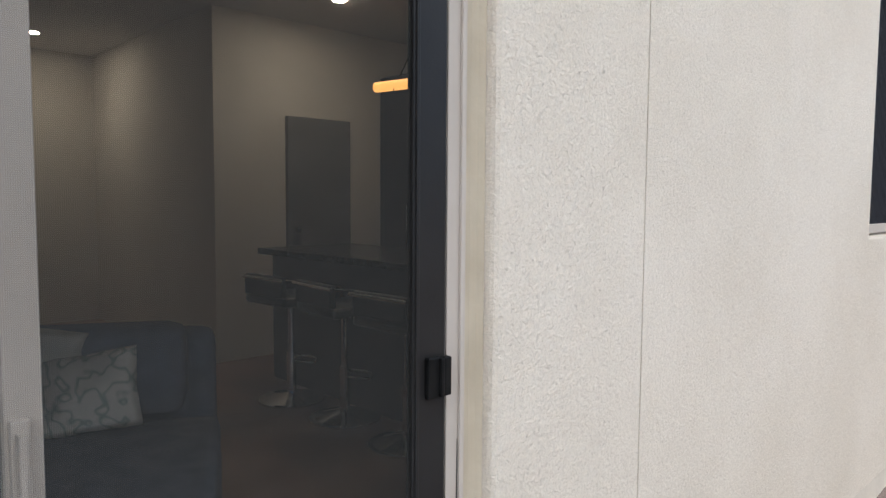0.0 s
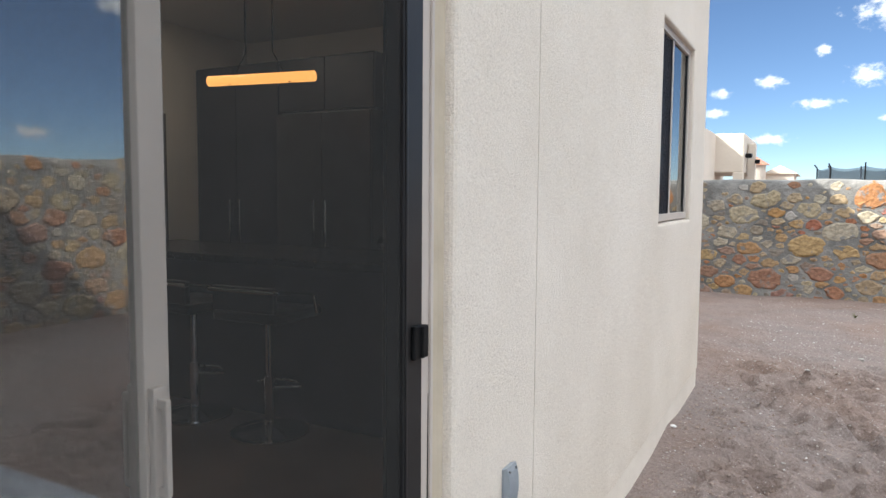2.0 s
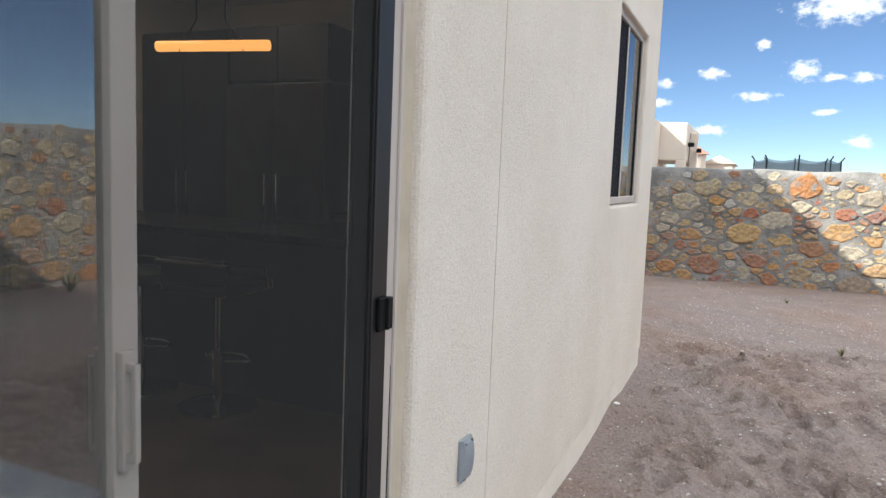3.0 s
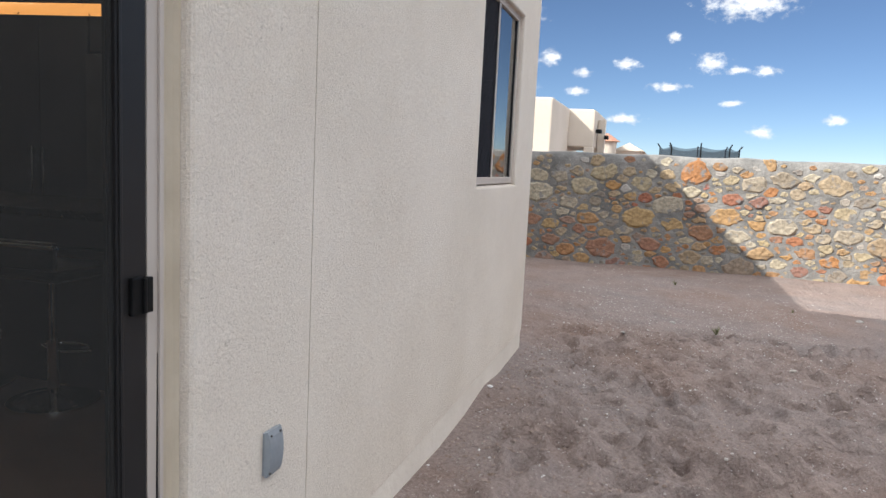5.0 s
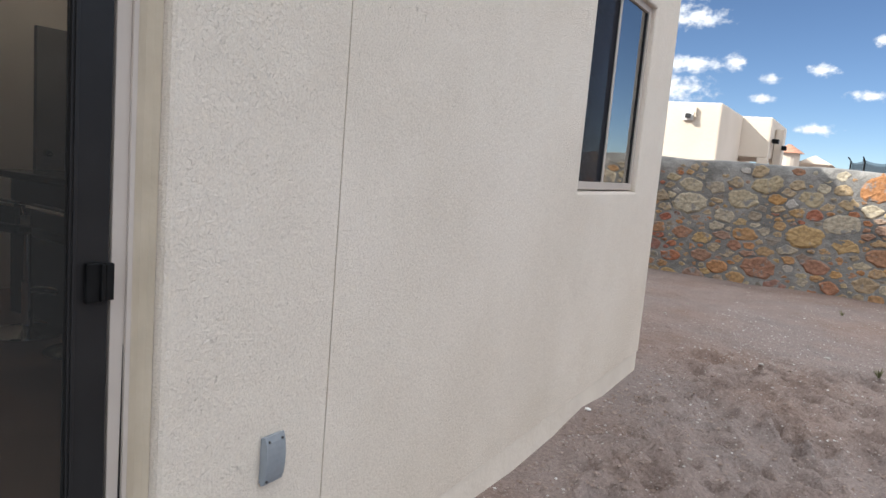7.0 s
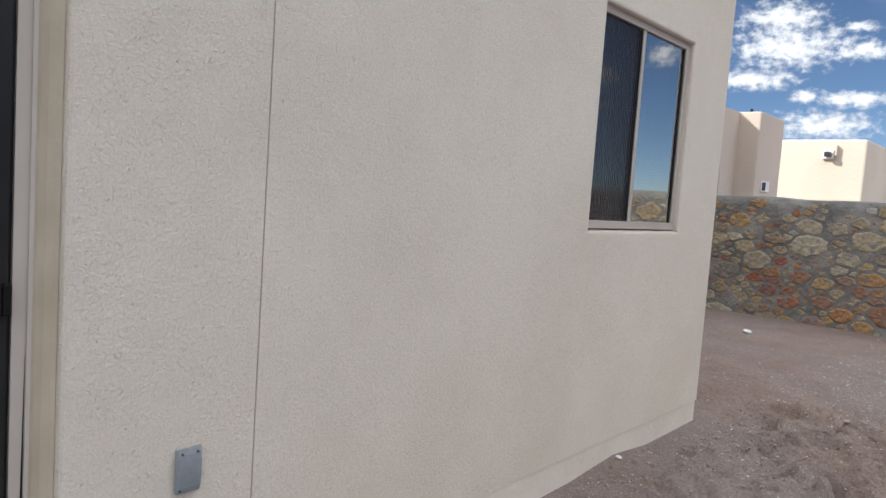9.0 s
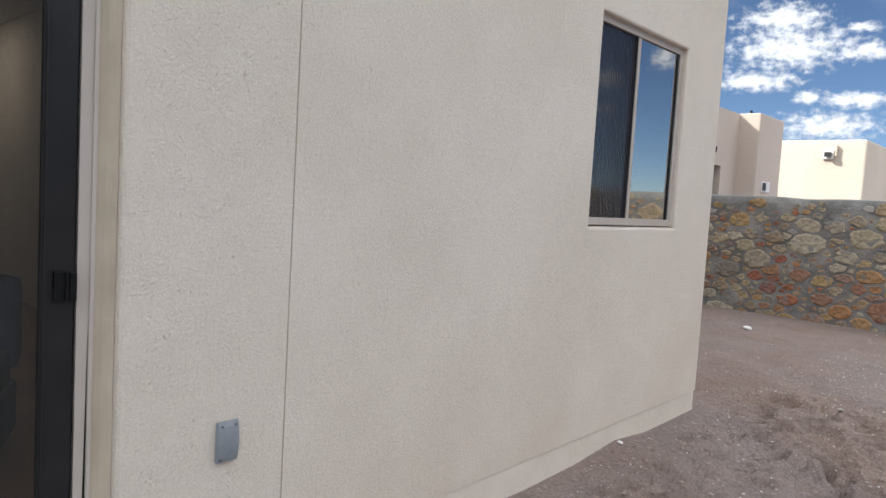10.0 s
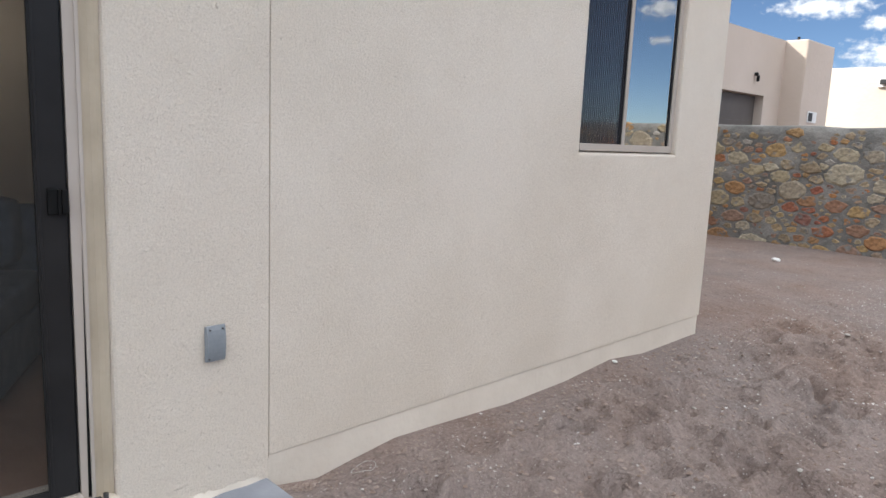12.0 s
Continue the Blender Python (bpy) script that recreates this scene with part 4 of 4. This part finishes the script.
def pack_stones(length, height, seed):
    """Outlines of the stones of a wall face, fitted against each other: lists of (along, up), large stones first."""
    r = random.Random(seed)
    got = np.zeros((0, 3))
    for radius, tries in ((0.175, 36), (0.145, 90), (0.115, 220), (0.09, 500), (0.068, 1300), (0.048, 3200), (0.032, 5000)):
        for _ in range(int(tries * length / 15)):
            q = radius * r.uniform(0.85, 1.12)
            u, z = r.uniform(0, length), r.uniform(0.0, height - 0.04)
            if z > height - 0.22 and (q > 0.06 or r.random() < 0.8):
                continue
            ku, kz = u * 0.76, z * 1.25
            if len(got) and np.any((got[:, 0] - ku) ** 2 + (got[:, 1] - kz) ** 2 < (got[:, 2] * 0.95 + q * 0.95) ** 2):
                continue
            got = np.vstack([got, (ku, kz, q)])
    cells = []
    for i in range(len(got)):
        x, z, q = got[i]
        reach = q * r.uniform(1.6, 2.5)
        a0 = r.uniform(0, 1)
        poly = [(x + reach * r.uniform(0.85, 1.1) * math.cos(a0 + 0.785 * k), z + reach * r.uniform(0.85, 1.1) * math.sin(a0 + 0.785 * k)) for k in range(8)]
        dist = np.hypot(got[:, 0] - x, got[:, 1] - z)
        for j in np.nonzero((dist < 0.42) & (dist > 0))[0]:
            d = dist[j]
            dx, dz = (got[j, 0] - x) / d, (got[j, 1] - z) / d
            t = (d * d + q * q - got[j, 2] ** 2) / (2 * d)
            poly = clip_cell(poly, x + dx * t, z + dz * t, dx, dz)
            if len(poly) < 3:
                break
        if len(poly) < 4:
            continue
        gap = r.uniform(0.004, 0.014)
        k = max(0.5, 1 - gap / q)
        cx, cz = sum(p[0] for p in poly) / len(poly), sum(p[1] for p in poly) / len(poly)
        cells.append([((cx + (p[0] - cx) * k * r.uniform(0.84, 1.06)) / 0.76, (cz + (p[1] - cz) * k * r.uniform(0.84, 1.06)) / 1.25) for p in poly])
    return cells


def stone_shape(poly, r):
    """A stone with the given outline: corners, faces, and its middle along the wall and up."""
    full = []
    for k in range(len(poly)):
        p, q = poly[k], poly[(k + 1) % len(poly)]
        full.append(p)
        gap = math.hypot(q[0] - p[0], q[1] - p[1])
        if gap > 0.07:
            f, o = r.uniform(0.35, 0.65), r.uniform(-0.20, 0.12) * gap
            full.append((p[0] + (q[0] - p[0]) * f - (q[1] - p[1]) / gap * o, p[1] + (q[1] - p[1]) * f + (q[0] - p[0]) / gap * o))
    poly = full
    n = len(poly)
    cu, cz = sum(p[0] for p in poly) / n, sum(p[1] for p in poly) / n
    size = sum(math.hypot(p[0] - cu, p[1] - cz) for p in poly) / n
    proud = min(0.034, 0.018 + size * 0.10) * r.uniform(0.7, 1.15)
    verts = []
    for k, w in ((1.0, -0.06), (0.985, proud * 0.45), (0.80, proud)):
        verts += [((p[0] - cu) * k, w + (r.uniform(-0.2, 0.2) * proud if w > 0 else 0), (p[1] - cz) * k) for p in poly]
    verts.append((r.uniform(-0.15, 0.15) * size, proud * r.uniform(0.9, 1.25), r.uniform(-0.15, 0.15) * size))
    faces = []
    for ring in range(2):
        for k in range(n):
            j = (k + 1) % n
            faces.append((ring * n + k, ring * n + j, (ring + 1) * n + j, (ring + 1) * n + k))
    faces += [(2 * n + k, 2 * n + (k + 1) % n, 3 * n) for k in range(n)]
    return verts, faces, cu, cz


def stone_wall(name, label, origin, along, outward, length, height, seed, near):
    """A rubble wall from origin along a level direction; stones within near (along0, along1) are pieces of their own."""
    w = thing(name, label, "wall", "structure")
    along, outward = Vector(along), Vector(outward)
    org = Vector(origin)
    frame3 = Matrix((along, outward, Vector((0, 0, 1)))).transposed()
    nx, nz = int(length / 0.10), 17
    verts, faces = [], []
    for i in range(nx + 1):
        for j in range(nz + 1):
            u, z = length * i / nx, (height + 0.3) * j / nz - 0.3
            d = 0.014 + 0.020 * noise.noise(Vector((u * 2.5, z * 3.5, seed))) + 0.016 * noise.noise(Vector((u * 8, z * 8, seed + 4)))
            top = 0.018 * noise.noise(Vector((u * 1.7, 3, seed))) if j == nz else 0
            verts.append(org + along * u + outward * d + Vector((0, 0, z + top)))
    for i in range(nx):
        for j in range(nz):
            a = i * (nz + 1) + j
            faces.append((a, a + nz + 1, a + nz + 2, a + 1))
    back = len(verts)
    for i in range(nx + 1):
        t = verts[i * (nz + 1) + nz]
        verts.append(t - outward * 0.15 + Vector((0, 0, 0.025)))
        verts.append(t - outward * 0.36)
        verts.append(Vector((t.x, t.y, -0.3)) - outward * 0.36)
    for i in range(nx):
        a, b = i * (nz + 1) + nz, (i + 1) * (nz + 1) + nz
        p, q = back + 3 * i, back + 3 * (i + 1)
        faces += [(a, b, q, p), (p, q, q + 1, p + 1), (p + 1, q + 1, q + 2, p + 2)]
    me = bpy.data.meshes.new("mortar")
    me.from_pydata([tuple(v) for v in verts], [], faces)
    bmf = bmesh.new()
    bmf.from_mesh(me)
    bmesh.ops.recalc_face_normals(bmf, faces=bmf.faces[:])
    bmf.to_mesh(me)
    bmf.free()
    me.materials.append(M_MORTAR)
    me.shade_smooth()
    m = new("mortar", me)
    m.parent = w
    far_v, far_f, count = [], [], 0
    r = random.Random(seed + 50)
    for poly in pack_stones(length, height, seed):
        co, fs, u, z = stone_shape(poly, r)
        mat = Matrix.Translation(org + along * u + Vector((0, 0, z))) @ frame3.to_4x4()
        if near[0] < u < near[1] and count < 300:
            sm = bpy.data.meshes.new("stone")
            sm.from_pydata(co, [], fs)
            small = max(abs(c[0]) for c in co) < 0.10
            sm.materials.append(M_PALE_STONE if r.random() < 0.02 + 0.30 * (z / height) ** 3 and small else (M_BUFF_STONE if r.random() < 0.10 + 0.55 * z / height else M_STONE))
            s = new("stone", sm)
            s.parent = w
            s.matrix_basis = mat
            count += 1
        else:
            k = len(far_v)
            far_v += [tuple(mat @ Vector(c)) for c in co]
            far_f += [tuple(i + k for i in f) for f in fs]
    me = bpy.data.meshes.new("stones")
    me.from_pydata(far_v, [], far_f)
    me.materials.append(M_STONES)
    f = new("stones", me)
    f.parent = w
    tagged(f, kind="stuff")
    return w


# ---- neighbours ----
def neighbour_pale():
    h = thing("neighbour_house", "pale cream flat-roofed stucco house beyond the stone wall", "house")
    part("wall", boxes(((18.0, 2.24, -0.2), (21.6, 9.0, 3.36), 0.05)), M_PALE, h)
    part("wall", boxes(((21.6, 2.6, -0.2), (27.0, 9.0, 3.36), 0.05)), M_PALE, h)
    part("porch", boxes(((21.6, 1.42, 2.15), (26.0, 2.62, 3.36), 0.05)), M_PALE, h)
    part("post", boxes(((21.6, 1.42, -0.2), (22.0, 1.72, 2.16), 0.03)), M_PALE, h)
    part("post", boxes(((25.6, 1.42, -0.2), (26.0, 1.8, 2.16), 0.03)), M_PALE, h)
    bm = boxes(((22.6, 1.16, -0.2), (22.9, 1.40, 3.1), 0.03))
    part("pier", bm, M_PALE, h)
    part("sconce", boxes(((21.9, 1.22, 2.62), (22.2, 1.40, 2.75), 0.02)), M_BLACK, h, "black wall lantern")
    part("sconce", boxes(((22.3, 1.02, 2.45), (22.6, 1.16, 2.58), 0.02)), M_BLACK, h, "black wall lantern")
    v = part("vent", boxes(((17.93, 2.93, 2.88), (17.998, 3.19, 3.10), 0.01)), M_WHITE, h, "boxed wall vent")
    part("hood", boxes(((17.78, 2.97, 2.93), (17.93, 3.11, 3.05), 0.02)), M_FRIDGE, v)
    part("pipe", boxes(((17.9, 2.86, 2.96), (17.998, 2.90, 3.22), 0.01)), M_PALE, v)
    part("meter", boxes(((18.2, 2.16, 1.2), (18.4, 2.238, 1.85), 0.01)), M_FRIDGE, h)


def neighbour_pink():
    h = thing("neighbour_house", "beige-pink stucco house with a brown garage door", "house")
    bm = lattice_wall([9.9, 10.3, 12.25, 13.0], [-0.2, 2.29, 3.37], 3.46, 9.5, [(10.3, 12.25, -0.2, 2.29)])
    part("wall", bm, M_PINK, h)
    part("wall", boxes(((13.0, 3.05, -0.2), (14.42, 9.5, 3.38), 0.03)), M_PINK, h)
    g = part("garage_door", boxes(((10.31, 3.62, -0.1), (12.24, 3.68, 2.28))), M_GREY_DOOR, h)
    for z in (0.38, 0.86, 1.34, 1.82, 2.27):
        part("panel", boxes(((10.33, 3.605, z - 0.45), (12.22, 3.62, z), 0.004)), M_GREY_DOOR, g)
    sc = part("sconce", boxes(((11.74, 3.40, 2.61), (11.80, 3.458, 2.67), 0.012), ((11.75, 3.37, 2.51), (11.795, 3.42, 2.62), 0.012)), M_BLACK, h, "black wall lantern")
    w = part("window", boxes(((13.34, 3.03, 1.86), (13.80, 3.048, 2.07), 0.004)), M_WHITE, h)
    part("pane", boxes(((13.37, 3.022, 1.885), (13.56, 3.03, 2.045))), M_DARK, w)
    part("vent_pipe", boxes(((13.2, 3.3, 3.36), (13.24, 3.34, 3.46))), M_BLACK, h)


def far_house():
    h = thing("distant_house", "far cream house with a round clay-tiled turret", "house")
    bm = bmesh.new()
    rod(bm, (44, 2.85, -0.2), (44, 2.85, 3.3), 0.62, 20)
    part("turret", bm, M_PALE, h)
    bm = bmesh.new()
    rod(bm, (44, 2.85, 3.3), (44, 2.85, 3.8), 0.85, 20, 0.1)
    part("turret_roof", bm, M_CLAY, h, "clay-tiled cone roof")
    part("wall", boxes(((45, 0.75, -0.2), (50, 2.3, 2.85))), M_PALE, h)
    bm = bmesh.new()
    pr = [(0.55, 2.8), (1.5, 3.3), (2.5, 2.8)]
    lo = [bm.verts.new((44.8, y, z)) for y, z in pr]
    hi = [bm.verts.new((52, y, z)) for y, z in pr]
    for k in range(3):
        bm.faces.new((lo[k], lo[(k + 1) % 3], hi[(k + 1) % 3], hi[k]))
    bm.faces.new(lo)
    bm.faces.new(hi[::-1])
    bmesh.ops.recalc_face_normals(bm, faces=bm.faces[:])
    part("roof", bm, M_PALE, h)


def trampoline():
    cx, cy, r = 34.0, -2.3, 1.78
    t = thing("trampoline", "round trampoline with a dark safety net", "trampoline")
    n = 8
    pts = [(cx + r * math.cos(2 * math.pi * k / n), cy + r * math.sin(2 * math.pi * k / n)) for k in range(n)]
    for x, y in pts:
        bm = bmesh.new()
        rod(bm, (x, y, 0), (x, y, 2.70), 0.03, 8)
        rod(bm, (x, y, 2.70), (x + 0.12 * (x - cx) / r, y + 0.12 * (y - cy) / r, 2.86), 0.03, 8)
        part("post", bm, M_BLACK, t)
    bm = bmesh.new()
    m = 48
    lo, hi = [], []
    for k in range(m):
        a = 2 * math.pi * k / m
        sag = 0.11 * math.sin(math.pi * ((k * n / m) % 1))
        lo.append(bm.verts.new((cx + r * 0.98 * math.cos(a), cy + r * 0.98 * math.sin(a), 0.9)))
        hi.append(bm.verts.new((cx + r * 0.98 * math.cos(a), cy + r * 0.98 * math.sin(a), 2.72 - sag)))
    for k in range(m):
        bm.faces.new((lo[k], lo[(k + 1) % m], hi[(k + 1) % m], hi[k]))
    part("net", bm, M_NET, t, "dark safety net")
    bm = bmesh.new()
    rod(bm, (cx, cy, 0.86), (cx, cy, 0.92), r, 32)
    part("mat", bm, M_BLACK, t)


neighbour_pale()
neighbour_pink()
far_house()
trampoline()


def hills():
    bm = bmesh.new()
    prev = None
    for k in range(121):
        a = -math.pi + math.pi * 1.25 * k / 120
        r = 1500
        z = 22 + 34 * (0.5 + noise.noise(Vector((k * 0.09, 0, 7)))) + 9 * noise.noise(Vector((k * 0.5, 0, 3)))
        pair = (bm.verts.new((r * math.cos(a), r * math.sin(a), -30)), bm.verts.new((1.15 * r * math.cos(a), 1.15 * r * math.sin(a), max(4, z))))
        if prev:
            bm.faces.new((prev[0], pair[0], pair[1], prev[1]))
        prev = pair
    tagged(part("backdrop_hills", bm, M_HILL), "low blue-grey hills on the horizon", "hills", kind="structure")


hills()


# ---- small things on the ground ----
def lump_mesh(bm, x, y, z, s, r, flat=0.7):
    base = [(1, 0, 0), (-1, 0, 0), (0, 1, 0), (0, -1, 0), (0, 0, 1), (0, 0, -1)]
    vs = []
    a = r.uniform(0, 6.28)
    for c in base:
        q = s * r.uniform(0.65, 1.25)
        u, v, w = c[0] * q * 1.3, c[1] * q, c[2] * q * flat
        vs.append((x + u * math.cos(a) - v * math.sin(a), y + u * math.sin(a) + v * math.cos(a), z + w))
    return vs, [(0, 2, 4), (2, 1, 4), (1, 3, 4), (3, 0, 4), (2, 0, 5), (1, 2, 5), (3, 1, 5), (0, 3, 5)]


def scatter(name, label, mat, count, place, size, seed):
    r = random.Random(seed)
    verts, faces = [], []
    for _ in range(count):
        x, y = place(r)
        s = size(r)
        v, f = lump_mesh(None, x, y, ground_z(x, y) + s * 0.25, s, r)
        k = len(verts)
        verts += v
        faces += [tuple(i + k for i in t) for t in f]
    me = bpy.data.meshes.new(name)
    me.from_pydata(verts, [], faces)
    me.materials.append(mat)
    return tagged(new(name, me), label, "pebbles", kind="stuff")


scatter("pebbles", "small pale and grey pebbles strewn over the sand", M_PEBBLE, 12000, lambda r: (r.uniform(0.1, 8.6) if r.random() < 0.6 else r.uniform(2.6, 6.2), r.uniform(-5.5, 3.0) if r.random() < 0.4 else r.uniform(-2.4, -0.05)),
        lambda r: 0.0022 + 0.007 * r.random() ** 3, 11)
scatter("sand_clods", "crumbs of dried sand", M_CLOD, 8000, lambda r: (r.uniform(0.1, 4.5), -0.04 - 3.2 * r.random() ** 1.4), lambda r: 0.003 + 0.011 * r.random() ** 4, 12)
scatter("gravel_heap", "loose gravel crumbs against the slab corner", M_CLOD, 260, lambda r: (0.03 + abs(r.gauss(0, 0.09)), -0.01 - abs(r.gauss(0, 0.035))), lambda r: 0.003 + 0.006 * r.random(), 13)


def loose_stone(x, y, s, label, seed, mat):
    r = random.Random(seed)
    bm = bmesh.new()
    bmesh.ops.create_icosphere(bm, subdivisions=2, radius=1)
    for v in bm.verts:
        k = 1 + 0.25 * noise.noise(v.co * 1.3 + Vector((seed * 3.1, 0, 0)))
        v.co = Vector((v.co.x * s * 1.5 * k, v.co.y * s * k, v.co.z * s * 0.55 * k))
    ob = part("stone", bm, mat, None)
    ob.matrix_basis = pose(x, y, ground_z(x, y) + s * 0.3, r.uniform(-8, 8), r.uniform(-8, 8), r.uniform(0, 180))
    tagged(ob, label, "stone")


loose_stone(2.39, -1.06, 0.016, "small white stone lying on the sand", 1, M_WHITE)
loose_stone(7.39, 1.07, 0.05, "flat pale stone lying near the rubble wall", 2, M_WHITE)
loose_stone(2.23, -0.03, 0.014, "white pebble against the plinth", 3, M_WHITE)
for k, (x, y, s) in enumerate(((2.05, -0.62, 0.009), (1.55, -1.3, 0.010), (3.6, -1.9, 0.02), (6.1, -2.9, 0.03), (5.0, -1.1, 0.018), (4.1, -0.7, 0.016), (6.4, 0.3, 0.014), (5.6, 0.35, 0.012))):
    loose_stone(x, y, s, "loose pale stone half sunk in sand", 10 + k, M_PALE_STONE)


def weed(x, y, h, seed):
    r = random.Random(seed)
    bm = bmesh.new()
    z = ground_z(x, y)
    for k in range(26):
        a, lean = r.uniform(0, 6.28), r.uniform(0.1, 0.8)
        d = Vector((math.cos(a) * lean, math.sin(a) * lean, 1)).normalized() * h * r.uniform(0.5, 1.0)
        side = Vector((-math.sin(a), math.cos(a), 0)) * h * 0.03
        p = Vector((x, y, z - 0.01))
        q = p + d * 0.6
        vs = [bm.verts.new(c) for c in (p - side, p + side, q + side, q - side, p + d + Vector((0, 0, -0.12 * h)))]
        bm.faces.new(vs[:4])
        bm.faces.new((vs[3], vs[2], vs[4]))
    tagged(part("weed", bm, M_WEED), "dry green-brown weed tuft growing in the sand", "plant")


weed(7.55, -1.15, 0.10, 1)
weed(4.55, -1.45, 0.11, 2)
weed(3.2, -5.75, 0.34, 3)
weed(6.2, -2.3, 0.07, 4)


def bent_wire():
    cu = bpy.data.curves.new("bent_wire", "CURVE")
    cu.dimensions = "3D"
    cu.bevel_depth = 0.0012
    sp = cu.splines.new("POLY")
    n = 40
    sp.points.add(n)
    for k in range(n + 1):
        a = 2 * math.pi * 1.15 * k / n
        x, y = 0.36 + 0.055 * math.cos(a), -0.10 + 0.035 * math.sin(a)
        sp.points[k].co = (x, y, ground_z(x, y) + 0.008 + 0.006 * math.sin(a * 2), 1)
    cu.materials.append(M_WIRE)
    tagged(new("bent_wire", cu), "thin pale loop of wire on the sand", "wire")


bent_wire()


def stucco_spill():
    r = random.Random(21)
    bm = bmesh.new()
    prev = None
    n = 26
    for k in range(n + 1):
        x = -0.46 + 0.42 * k / n
        out = -0.003 - 0.022 * max(0.0, noise.noise(Vector((x * 9, 0, 5))) + 0.35) * math.sin(math.pi * k / n)
        row = [bm.verts.new(c) for c in ((x, 0.004, 0.075 + r.uniform(-0.01, 0.01)), (x, out * 0.5, 0.056), (x, out, 0.0445))]
        if prev:
            for j in range(2):
                bm.faces.new((prev[j], prev[j + 1], row[j + 1], row[j]))
        prev = row
    tagged(part("stucco_spill", bm, M_PLINTH, smooth=True), "cream stucco smeared over the slab edge", "smear", kind="structure")


stucco_spill()
part("door_stop", boxes(((-0.60, -0.005, 0.150), (-0.575, 0.012, 0.165), 0.003), ((-0.57, 0.0, 0.150), (-0.555, 0.012, 0.172), 0.002)), M_STEEL)
tagged(bpy.data.objects["door_stop"], "small dark metal clip at the door sill", "clip")

# ---- rubble walls, piece by piece ----
stone_wall("stone_wall_east", "rubble wall of orange, tan and red stones in grey mortar", (9.0, -6.4, 0.0), (0, 1, 0), (-1, 0, 0), 15.4, 1.625, 3, (2.3, 9.6))
stone_wall("stone_wall_south", "sunlit rubble wall of tan stones in grey mortar", (-8.0, -6.2, 0.0), (1, 0, 0), (0, 1, 0), 17.0, 1.75, 9, (10.0, 13.5))
